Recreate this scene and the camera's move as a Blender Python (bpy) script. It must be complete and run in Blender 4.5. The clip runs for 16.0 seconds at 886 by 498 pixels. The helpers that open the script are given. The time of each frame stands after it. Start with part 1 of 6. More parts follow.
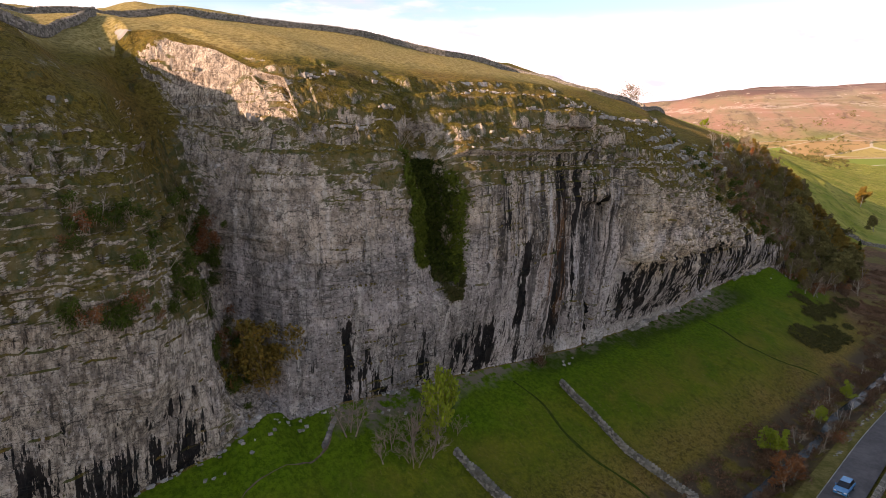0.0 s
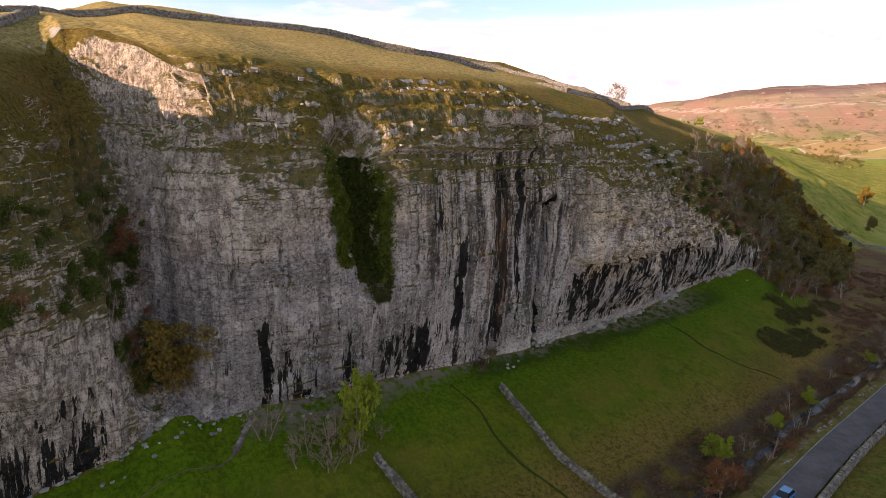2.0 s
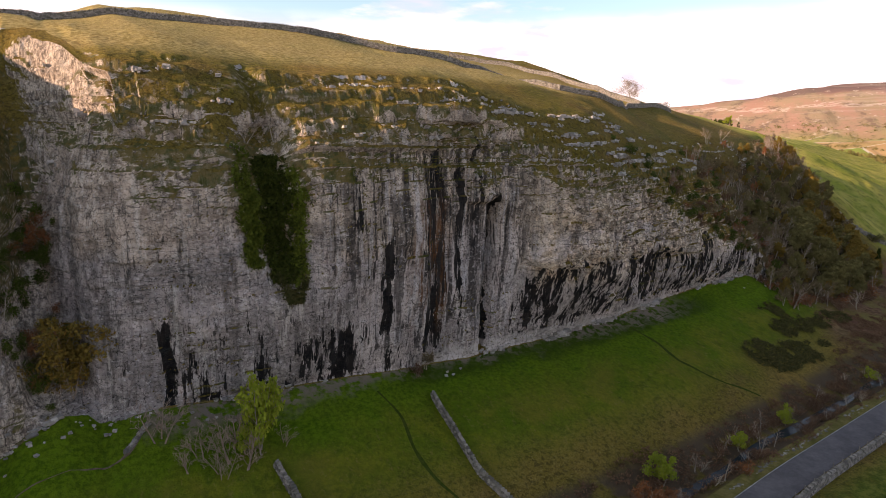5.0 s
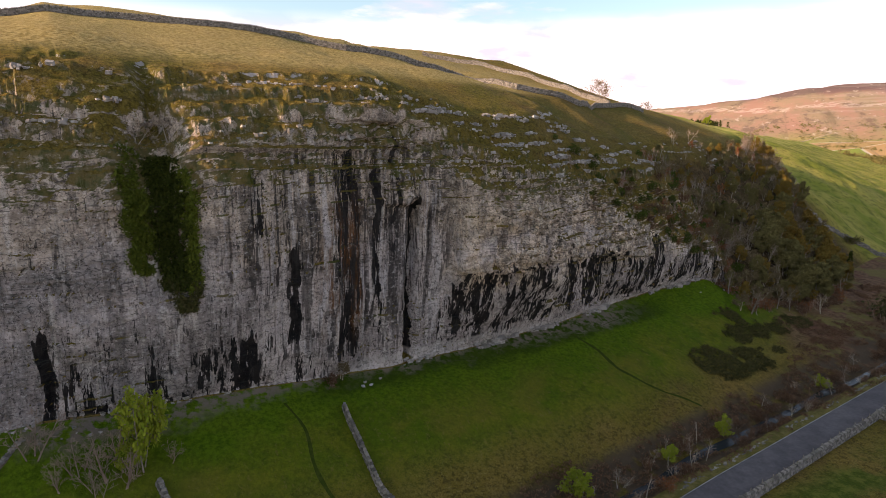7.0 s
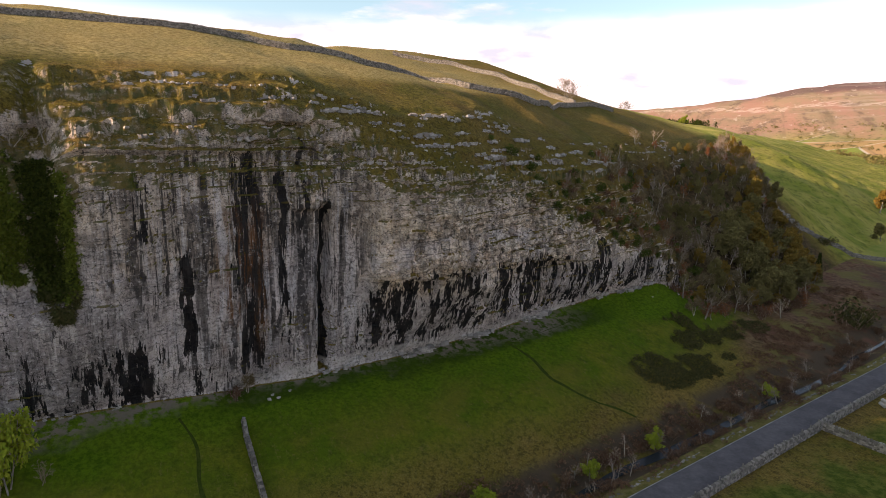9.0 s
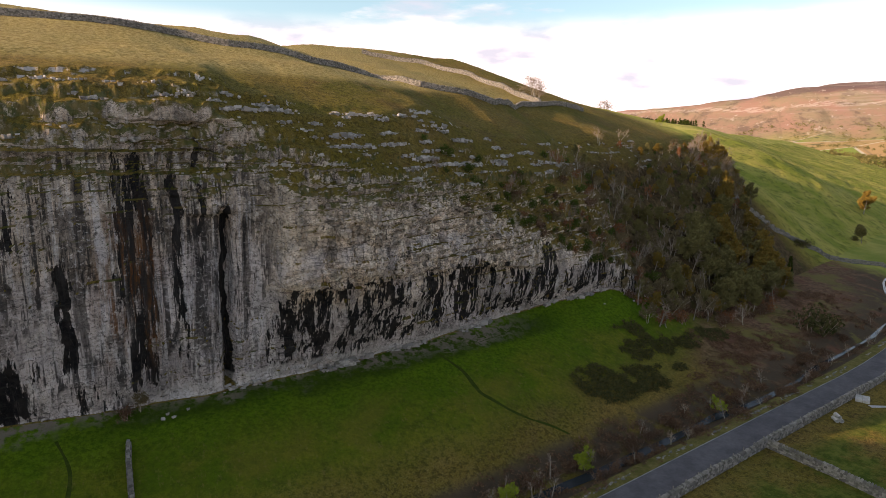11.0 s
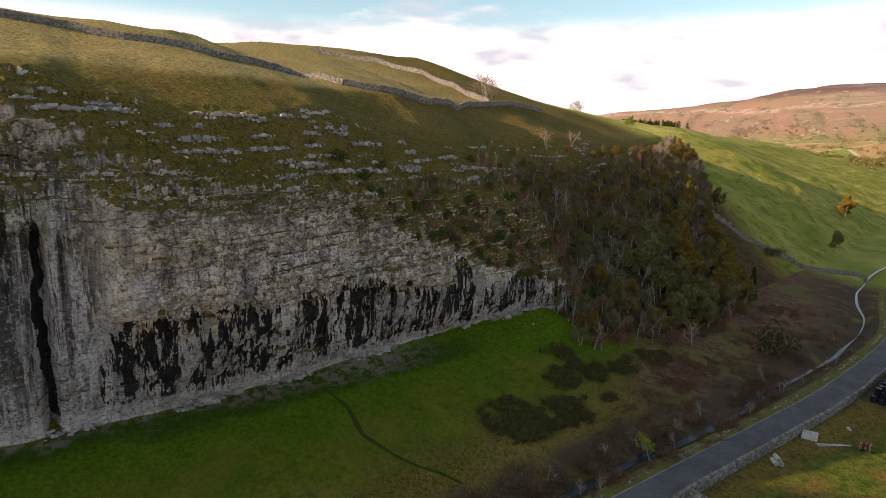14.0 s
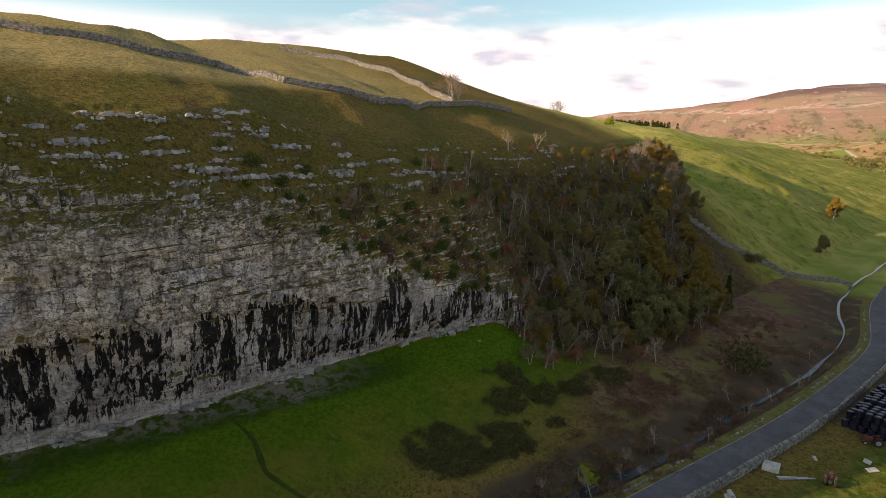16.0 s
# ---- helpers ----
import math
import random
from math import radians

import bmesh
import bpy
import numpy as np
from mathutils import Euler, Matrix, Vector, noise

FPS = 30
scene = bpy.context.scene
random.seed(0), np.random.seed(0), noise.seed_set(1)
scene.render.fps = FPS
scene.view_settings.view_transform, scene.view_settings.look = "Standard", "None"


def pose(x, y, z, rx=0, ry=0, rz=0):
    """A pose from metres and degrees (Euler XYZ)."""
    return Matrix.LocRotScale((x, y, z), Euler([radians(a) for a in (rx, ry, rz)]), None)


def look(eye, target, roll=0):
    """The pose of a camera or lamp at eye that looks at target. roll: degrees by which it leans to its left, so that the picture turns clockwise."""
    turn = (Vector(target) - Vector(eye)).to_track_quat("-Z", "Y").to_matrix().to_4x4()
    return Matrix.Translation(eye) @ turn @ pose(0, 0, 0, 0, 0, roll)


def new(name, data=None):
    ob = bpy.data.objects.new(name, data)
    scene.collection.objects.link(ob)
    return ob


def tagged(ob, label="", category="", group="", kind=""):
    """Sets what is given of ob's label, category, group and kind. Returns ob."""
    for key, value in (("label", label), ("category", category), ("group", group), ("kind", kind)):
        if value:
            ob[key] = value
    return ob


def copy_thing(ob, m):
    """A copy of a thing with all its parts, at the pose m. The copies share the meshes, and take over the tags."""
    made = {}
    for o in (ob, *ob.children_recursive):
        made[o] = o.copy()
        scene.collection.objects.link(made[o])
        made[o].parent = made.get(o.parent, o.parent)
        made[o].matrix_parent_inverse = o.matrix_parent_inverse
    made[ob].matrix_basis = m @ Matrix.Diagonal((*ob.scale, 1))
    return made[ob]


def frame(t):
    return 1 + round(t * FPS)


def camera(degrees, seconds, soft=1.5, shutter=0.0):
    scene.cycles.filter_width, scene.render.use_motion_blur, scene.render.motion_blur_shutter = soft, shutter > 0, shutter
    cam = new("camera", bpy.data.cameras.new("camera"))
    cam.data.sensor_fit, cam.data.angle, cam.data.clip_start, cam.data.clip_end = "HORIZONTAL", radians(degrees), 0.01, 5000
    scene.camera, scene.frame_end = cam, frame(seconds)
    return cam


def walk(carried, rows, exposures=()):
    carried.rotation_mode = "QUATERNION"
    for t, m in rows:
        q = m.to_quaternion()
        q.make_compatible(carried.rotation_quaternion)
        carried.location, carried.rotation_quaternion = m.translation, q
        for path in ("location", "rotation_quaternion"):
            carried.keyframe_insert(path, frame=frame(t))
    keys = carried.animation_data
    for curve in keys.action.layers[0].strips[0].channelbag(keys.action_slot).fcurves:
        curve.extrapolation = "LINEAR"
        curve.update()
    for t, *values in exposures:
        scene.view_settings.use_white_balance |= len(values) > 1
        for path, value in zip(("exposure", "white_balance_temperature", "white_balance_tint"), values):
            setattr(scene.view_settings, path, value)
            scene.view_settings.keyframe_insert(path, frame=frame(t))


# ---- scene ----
cam = camera(71.37, 16.0, soft=0.75)
PATH = [
    (0, (0.00, -0.00, 42.29), (0.02, 98.33, 24.11), 0.82),
    (0.5, (2.94, 0.48, 42.25), (1.36, 98.79, 24.04), 0.79),
    (1, (5.88, 0.95, 42.21), (3.46, 99.24, 23.96), 0.77),
    (1.5, (8.81, 1.43, 42.17), (6.46, 99.74, 24.00), 0.73),
    (2, (11.69, 1.93, 42.11), (9.46, 100.24, 23.98), 0.73),
    (2.5, (14.53, 2.48, 42.04), (11.44, 100.77, 23.91), 0.64),
    (3, (17.36, 3.11, 41.96), (9.90, 101.16, 23.79), 0.61),
    (3.5, (20.22, 3.80, 41.87), (11.69, 101.75, 23.66), 0.60),
    (4, (23.13, 4.56, 41.80), (13.57, 102.43, 23.66), 0.54),
    (6.5, (38.08, 10.62, 41.77), (27.51, 108.42, 23.80), 0.58),
    (7, (41.14, 12.01, 41.78), (30.55, 109.82, 23.85), 0.53),
    (7.5, (44.22, 13.40, 41.79), (33.60, 111.21, 23.84), 0.53),
    (8, (47.32, 14.81, 41.80), (36.64, 112.61, 23.92), 0.45),
    (8.5, (50.43, 16.24, 41.82), (39.71, 114.05, 23.97), 0.38),
    (9, (53.54, 17.71, 41.83), (42.78, 115.52, 24.04), 0.30),
    (11.5, (67.67, 27.39, 41.81), (57.04, 125.23, 24.11), 0.20),
    (12, (70.23, 29.83, 41.85), (59.66, 127.69, 24.22), 0.22),
    (12.5, (72.78, 32.32, 41.91), (62.27, 130.20, 24.32), 0.24),
    (13, (75.33, 34.86, 41.98), (64.89, 132.75, 24.42), 0.22),
    (13.5, (77.88, 37.42, 42.07), (67.48, 135.33, 24.55), 0.20),
    (14, (80.42, 40.01, 42.15), (70.09, 137.92, 24.64), 0.23),
    (14.5, (82.94, 42.60, 42.23), (72.69, 140.52, 24.74), 0.26),
    (15, (85.43, 45.18, 42.31), (75.25, 143.11, 24.83), 0.25),
    (15.5, (87.88, 47.71, 42.40), (77.81, 145.67, 24.99), 0.26),
    (16, (90.28, 50.19, 42.48), (80.09, 148.13, 25.04), 0.23),
]
walk(cam, [(t, look(eye, target, roll)) for t, eye, target, roll in PATH], exposures=[(0.0, 0.93, 8950, 38), (4.0, 0.90, 8850, 38), (9.0, 0.82, 8700, 35), (12.0, 0.72, 8700, 31), (16.0, 0.60, 8700, 28)])

# ---- light ----
SUN_FROM = Vector((-0.943, -0.331, 0.353)).normalized()
world = bpy.data.worlds.new("sky")
scene.world = world
world.use_nodes = True
wn, wl = world.node_tree.nodes, world.node_tree.links
wn.clear()
w_out = wn.new("ShaderNodeOutputWorld")
w_bg = wn.new("ShaderNodeBackground")
w_sky = wn.new("ShaderNodeTexSky")
w_sky.sky_type = "NISHITA"
w_sky.sun_disc = False
w_sky.sun_elevation = math.asin(SUN_FROM.z)
w_sky.sun_rotation = math.atan2(SUN_FROM.x, SUN_FROM.y)
w_sky.altitude = 200
w_sky.dust_density = 1.5
w_co = wn.new("ShaderNodeTexCoord")
w_map = wn.new("ShaderNodeMapping")
w_map.inputs["Scale"].default_value = (1.6, 1.6, 7.0)
w_cl = wn.new("ShaderNodeTexNoise")
w_cl.inputs["Scale"].default_value = 2.2
w_cl.inputs["Detail"].default_value = 9
w_cl.inputs["Roughness"].default_value = 0.55
w_rp = wn.new("ShaderNodeValToRGB")
w_rp.color_ramp.elements[0].position, w_rp.color_ramp.elements[1].position = 0.52, 0.66
w_xyz = wn.new("ShaderNodeSeparateXYZ")
w_low = wn.new("ShaderNodeMapRange")
w_low.interpolation_type = "SMOOTHSTEP"
for key, v in (("From Min", 0.188), ("From Max", 0.140), ("To Min", 0.0), ("To Max", 1.0)):
    w_low.inputs[key].default_value = v
w_max = wn.new("ShaderNodeMath")
w_max.operation = "MAXIMUM"
w_g = wn.new("ShaderNodeTexNoise")
w_g.inputs["Scale"].default_value, w_g.inputs["Detail"].default_value = 5.2, 9
w_gm = wn.new("ShaderNodeMapping")
w_gm.inputs["Scale"].default_value = (1.3, 1.3, 4.2)
w_gr = wn.new("ShaderNodeMapRange")
for key, v in (("From Min", 0.52), ("From Max", 0.64), ("To Min", 0.0), ("To Max", 0.85)):
    w_gr.inputs[key].default_value = v
w_gc = wn.new("ShaderNodeMix")
w_gc.data_type = "RGBA"
w_gc.inputs["A"].default_value = (13.6, 14.8, 16.6, 1)
w_gc.inputs["B"].default_value = (6.4, 8.5, 11.6, 1)
w_up = wn.new("ShaderNodeMix")
w_up.data_type, w_up.blend_type = "RGBA", "MULTIPLY"
w_up.inputs["Factor"].default_value = 1.0
w_up.inputs["B"].default_value = (2.1, 3.05, 3.15, 1)
w_cc = wn.new("ShaderNodeMix")
w_cc.data_type = "RGBA"
wl.new(w_co.outputs["Generated"], w_map.inputs["Vector"])
wl.new(w_co.outputs["Generated"], w_gm.inputs["Vector"])
wl.new(w_co.outputs["Generated"], w_xyz.inputs[0])
wl.new(w_map.outputs["Vector"], w_cl.inputs["Vector"])
wl.new(w_gm.outputs["Vector"], w_g.inputs["Vector"])
wl.new(w_g.outputs["Fac"], w_gr.inputs["Value"])
wl.new(w_gr.outputs["Result"], w_gc.inputs["Factor"])
wl.new(w_xyz.outputs["Z"], w_low.inputs["Value"])
wl.new(w_cl.outputs["Fac"], w_rp.inputs["Fac"])
wl.new(w_rp.outputs["Color"], w_max.inputs[0])
wl.new(w_low.outputs["Result"], w_max.inputs[1])
wl.new(w_max.outputs[0], w_cc.inputs["Factor"])
wl.new(w_sky.outputs["Color"], w_up.inputs["A"])
wl.new(w_up.outputs["Result"], w_cc.inputs["A"])
wl.new(w_gc.outputs["Result"], w_cc.inputs["B"])
wl.new(w_cc.outputs["Result"], w_bg.inputs["Color"])
w_bg.inputs["Strength"].default_value = 0.055
wl.new(w_bg.outputs["Background"], w_out.inputs["Surface"])
sun = new("sun", bpy.data.lights.new("sun", "SUN"))
sun.data.energy, sun.data.angle, sun.data.color = 5.0, radians(0.5), (1.0, 0.86, 0.69)
sun.matrix_world = look((0, 0, 300), Vector((0, 0, 300)) - SUN_FROM)

# ---- valley frame: s along the crag's foot, d out of its face, z up ----
OX, OY, UX, UY = 27.0, 97.8, 0.7813, 0.6242
FRAME = Matrix.Translation((OX, OY, 0)) @ Matrix.Rotation(math.atan2(UY, UX), 4, "Z")


def at(s, d, z=0.0):
    """World place of a point given along and out of the crag."""
    return Vector((OX + UX * s + UY * d, OY + UY * s - UX * d, z))


# ---- noise on arrays ----
TABLE = np.random.RandomState(7).rand(4096)


def lattice(ix, iy, iz, seed):
    h = ix * 73856093 ^ iy * 19349663 ^ iz * 83492791 ^ (seed * 2654435)
    return TABLE[(h ^ (h >> 13)) & 4095]


def vnoise(x, y, z, seed=0):
    """Smooth value noise, 0 to 1."""
    x, y, z = np.broadcast_arrays(np.asarray(x, float), np.asarray(y, float), np.asarray(z, float))
    fx, fy, fz = np.floor(x), np.floor(y), np.floor(z)
    tx, ty, tz = x - fx, y - fy, z - fz
    ix, iy, iz = fx.astype(np.int64), fy.astype(np.int64), fz.astype(np.int64)
    tx, ty, tz = (t * t * (3 - 2 * t) for t in (tx, ty, tz))
    out = 0
    for a in (0, 1):
        for b in (0, 1):
            for c in (0, 1):
                w = (tx if a else 1 - tx) * (ty if b else 1 - ty) * (tz if c else 1 - tz)
                out = out + w * lattice(ix + a, iy + b, iz + c, seed)
    return out


def fbm(x, y, z, octaves=4, seed=0):
    total, weight, out = 0, 1.0, 0
    for n in range(octaves):
        out = out + weight * vnoise(x * 2**n, y * 2**n, z * 2**n, seed + n)
        total += weight
        weight *= 0.5
    return out / total


def ramp(x, a, b):
    t = np.clip((x - a) / (b - a), 0, 1)
    return t * t * (3 - 2 * t)


# ---- lines of the valley floor, as d over s ----
ROAD_S = (-400, -120, 10, 30, 48, 66, 85, 118, 134, 152, 171, 184, 200, 221, 254, 300, 400)
ROAD_D = (70, 48, 33.9, 31.8, 30.7, 29.5, 28.3, 26.4, 24.7, 21.9, 18.5, 14.8, 7.5, -1.5, -11, -17, -10)
BECK_S = (-400, -120, -2, 20, 42, 67, 94, 128, 142, 160, 176, 187, 201, 219, 243, 300, 420)
BECK_D = (60, 38, 26.3, 25.5, 23.3, 22.0, 21.2, 17.2, 15.3, 13.0, 9.2, 4.9, -2.6, -11.3, -19.0, -32, -45)


def road_d(s):
    return sum(np.interp(np.asarray(s, float) + k, ROAD_S, ROAD_D) for k in (-7, -3.5, 0, 3.5, 7)) / 5


def beck_d(s):
    wander = 0.35 * np.sin(np.asarray(s, float) / 7.1) + 0.12 * np.sin(np.asarray(s, float) / 3.3)
    return wander + sum(np.interp(np.asarray(s, float) + k, BECK_S, BECK_D) for k in (-7, -3.5, 0, 3.5, 7)) / 5


# ---- cross sections of field, crag and hill: pairs of d, z from the field upwards ----
SECTIONS = []


def section(s, *dz):
    SECTIONS.append((s, np.array(dz, float).reshape(-1, 2)))


# first three: unseen ground left of view, raised to shade road and yard
section(-400, 60, 2, 50, 6, 48, 14, 46, 22, 44, 30, 40, 36, 35, 41, 31, 46, 23, 55, 4, 66, -45, 73, -125, 80)
section(-180, 14, 1.5, 4, 6, 4, 14, 4, 22, 2, 30, -2, 36, -7, 41, -11, 46, -19, 55, -36, 66, -77, 73, -157, 80)
section(-110, 8, 1, -2, 5, -1, 14, -1, 26, -2, 40, -4, 52, -7, 62, -10, 70, -14, 77, -24, 74, -46, 59.5, -160, 75)
section(-98, 8, 0, -3, 5, -2.5, 12, -1.8, 20, -1.2, 26, -4, 33, -6, 38, -10, 43, -16, 49, -34, 54, -56, 59, -130, 72)
section(-84, 8, 0, -3, 5, -2.5, 12, -1.8, 20, -1.2, 26, -4, 33, -6, 38, -10, 43, -16, 47.6, -36, 54, -60, 60, -130, 72)
section(-76, 8, 0, -3, 5, -2.5, 12, -1.8, 20, -1.2, 26, -4, 33, -6, 38, -10, 43, -16, 49, -36, 56, -60, 61, -130, 72)
section(-69, 8, 0, -5, 6, -4.5, 12, -2.2, 18, -1.6, 24, -4.4, 31.5, -8, 36, -12.5, 41.5, -17, 46, -34, 51, -60, 59.5, -130, 72)
section(-62, 7, 0, -5.6, 7, -5.8, 12, -6.2, 17, -7.2, 23, -11, 28, -17, 33, -24, 39.5, -33, 46, -44, 53.5, -57, 60.5, -130, 72)
section(-60.7, 7, 0, -5.0, 8.2, -6.6, 12, -9.0, 18, -13, 25, -20, 33, -28, 41.5, -36, 47.5, -40.5, 51, -46, 55.6, -57, 60.8, -130, 72)
section(-59.2, 7, 0, -5.2, 9.2, -9.0, 12, -15, 20, -21.5, 28, -26, 37, -32, 44.5, -38.5, 49.8, -41.5, 53.5, -45, 57, -57, 61, -130, 72)
section(-56.2, 7, 0, -6.0, 10.2, -11.5, 12.8, -17, 19.5, -20.5, 27, -23.5, 35, -27, 41, -31, 45.5, -38.5, 55.7, -45, 57.5, -57, 61, -130, 72)
section(-54.0, 7, 0, -7.0, 9.4, -11.5, 12.5, -14.4, 18, -15.8, 24, -17, 31, -19.5, 37, -24, 43.3, -33.5, 54.6, -42, 57, -55, 60, -130, 72)
section(-52.6, 7, 0, -7, 8, -7.2, 12, -8, 18, -8.8, 24, -10.2, 31, -13.5, 36, -19.8, 41.3, -28, 53.3, -36, 55.7, -47, 58.5, -130, 73)
section(-50.5, 7, 0, -6.5, 8.3, -6.6, 13, -7.2, 19, -7.8, 26, -8.8, 32, -11, 38, -14, 43, -20, 50.6, -26, 52.8, -40, 57.5, -130, 73)
section(-48, 7, 0, -6, 8.5, -6, 14, -6.3, 20, -6.5, 27, -7, 33, -8.5, 39, -11.5, 44, -15.5, 49, -20, 52, -38, 57, -130, 74)
section(-40, 7, 0, -6.2, 8, -5.8, 13, -5, 18, -5, 25, -5.2, 32, -7, 38.5, -10.5, 45, -15.6, 50, -20, 52.3, -36, 57.5, -130, 77)
section(-25, 8, 0.5, -6.5, 7.5, -5, 12, -3.4, 18, -2.4, 26, -3.4, 35, -5.5, 40, -8.5, 44.5, -14, 48.5, -19, 51, -34, 55.5, -125, 77)
section(-12, 8, 1, -6.6, 6.5, -5, 11, -3.6, 19, -3, 28, -3.5, 36, -4.5, 41, -6.5, 45, -9, 47.5, -17, 51, -31, 54.7, -122, 76)
section(0, 8, 1.3, -6.6, 6, -6.4, 10, -6, 18, -6, 28, -5.7, 36, -5.4, 41, -5.8, 45, -8, 47.5, -18, 51.3, -30, 54.5, -118, 75)
section(6, 8, 1.3, -7, 6, -6.6, 10, -6, 16, -4.8, 24, -4.5, 33, -4.8, 38, -6, 44, -9, 47, -19, 51, -30, 54.2, -116, 74)
section(12, 8, 1.3, -7.5, 6, -6.6, 10.5, -4.8, 15, -1.1, 22, 0.6, 30, 0, 34, -4, 41, -9.5, 45.5, -18, 49, -31, 53.5, -114, 73.5)
section(22, 8, 1.2, -7.8, 6, -6.3, 10, -3, 16, -0.3, 23, 2.1, 30, 0.5, 34, -3.2, 38.3, -10, 43, -16, 46.5, -31, 52.8, -112, 73)
section(34, 8, 1, -8.5, 6.5, -6, 11, -3, 17, -2.5, 22, -3.6, 27, -4, 30, -6.5, 34.5, -11, 40.5, -17, 46, -34, 53, -112, 72)
section(45, 6, 1, -9.5, 7, -8.8, 12, -8, 17, -7.5, 21, -8, 25, -8.5, 29, -10, 34, -15, 39.5, -24, 47.5, -36, 52, -135, 75.5)
section(60, 5, 0.6, -12.5, 7.5, -9, 12, -7.5, 16, -8, 20, -9.5, 24, -13, 28, -16, 33, -21, 38.5, -30, 43.5, -50, 53, -165, 77)
section(75, 4, 0, -13.5, 8, -11, 12, -10.5, 16, -11.5, 20, -14, 24, -17, 28, -20, 33, -26, 38.5, -34, 43, -55, 53.5, -175, 79)
section(88, 3, -1, -13, 8.5, -12, 12, -12, 15, -13, 18, -16, 21, -19, 25, -23, 30, -30, 36, -39, 42, -62, 53, -185, 81)
section(97, 3.5, -2, -12.3, 6, -12.2, 9, -12.8, 12, -14.5, 15, -18, 19, -23, 24, -28, 29.5, -35, 35.5, -44, 41.5, -67, 52.5, -187, 81.5)
section(105, 4, -2.5, -8, 1.5, -12, 6, -16, 10, -20, 14, -25, 19, -29, 24, -34, 29, -40, 35, -50, 41, -75, 53, -190, 82)
section(125, 4, -3, -9, -2, -14, 3, -19, 8, -24, 13, -30, 18, -35, 24, -41, 30, -45, 37, -52, 43, -82, 54, -192, 82.5)
section(160, 0, -3.5, -20, -2, -24, 2, -28, 6, -32, 11, -36, 16, -40, 21, -46, 27, -55, 34, -66, 41, -92, 51, -189, 80.5)
section(225, -26, -4, -32, -3, -36, 0, -41, 4, -46, 8, -51, 13, -57, 18, -64, 23, -77, 31, -95, 44, -125, 52, -195, 66)
section(272, -40, -4.5, -44, -3.5, -50, -1, -58, 3, -66, 7, -75, 12, -85, 17, -97, 23, -115, 31, -140, 39, -180, 48, -250, 60)
section(330, -50, -5, -57, -4, -64, 0, -73, 6, -83, 13, -93, 20, -104, 26, -117, 32, -136, 39, -164, 47.5, -228, 58, -300, 61)
section(420, -70, -5.5, -78, -4.5, -86, -2, -98, 2, -112, 7, -128, 13, -146, 19, -166, 26, -190, 35, -215, 44, -244, 53, -320, 56)
section(550, -100, -6, -110, -5, -122, -2, -138, 2, -155, 7, -173, 12, -192, 18, -212, 24, -234, 31, -257, 39, -281, 46.4, -360, 49)
section(700, -145, -6, -158, -5, -172, -2, -188, 2, -206, 7, -225, 12, -245, 17, -265, 23, -287, 29, -308, 36, -330, 41.8, -420, 44)
section(1000, -240, -8, -255, -7, -275, -5, -295, -3, -315, 0, -332, 3, -348, 6, -364, 9, -380, 12, -394, 15, -406, 17.7, -480, 18)
section(1700, -450, -10, -470, -9, -490, -8, -510, -7, -540, -6, -560, -5, -590, -4, -620, -3, -670, -2, -720, -1, -800, 0, -950, 0)

ROWS_OF = (14, 8, 9, 9, 22, 28, 34, 36, 36, 36, 34, 34, 32, 32, 30, 34, 8)
FOOT_ROW = sum(ROWS_OF[:6])
CREST_ROW = sum(ROWS_OF[:12])
COLUMNS = np.concatenate([np.arange(-400, -92, 6), np.arange(-92, -62, 0.3), np.arange(-62, -50, 0.13), np.arange(-50, 94, 0.22), np.arange(94, 165, 0.55), np.arange(165, 330, 2.5), np.arange(330, 700, 5), np.arange(700, 1701, 50)])


def profile_at(s):
    """All control pairs at s: valley floor, beck, field, crag and hill."""
    keys = [k for k, _ in SECTIONS]
    n = min(max(int(np.searchsorted(keys, s)) - 1, 0), len(keys) - 2)
    t = float(np.clip((s - keys[n]) / (keys[n + 1] - keys[n]), 0, 1))
    t = 0.5 * t + 0.5 * t * t * (3 - 2 * t)
    own = (1 - t) * SECTIONS[n][1] + t * SECTIONS[n + 1][1]
    b, r = float(beck_d(s)), float(road_d(s))
    left = min(b - 3.5, (b + own[0, 0]) / 2 + 3)
    floor = np.array([(300, -8), (r + 8, -5.3), (b + 2.6, -5.1), (b, -6.3), (left, -4.6)])
    back = np.array([(own[-1, 0] - 260, own[-1, 1] - 6)])
    return np.concatenate([floor, own, back])


def build_grid():
    grid = []
    for s in COLUMNS:
        c = profile_at(s)
        line = [c[0:1]]
        for k, n in enumerate(ROWS_OF):
            t = np.linspace(0, 1, n + 1)[1:, None]
            line.append(c[k] * (1 - t) + c[k + 1] * t)
        p = np.concatenate(line)
        q = p.copy()
        for _ in range(5):
            q[1:-1] = 0.25 * q[:-2] + 0.5 * q[1:-1] + 0.25 * q[2:]
        q[:30] = p[:30]
        keep = float(ramp(s, 32, 58))
        q[-14:] = keep * p[-14:] + (1 - keep) * q[-14:]
        grid.append(q)
    g = np.array(grid)
    out = np.empty(g.shape[:2] + (3,))
    out[..., 0], out[..., 1], out[..., 2] = COLUMNS[:, None], -g[..., 0], g[..., 1]
    return out


BED_TOPS = np.cumsum(np.random.RandomState(23).uniform(0.75, 2.1, 60)) - 4.0


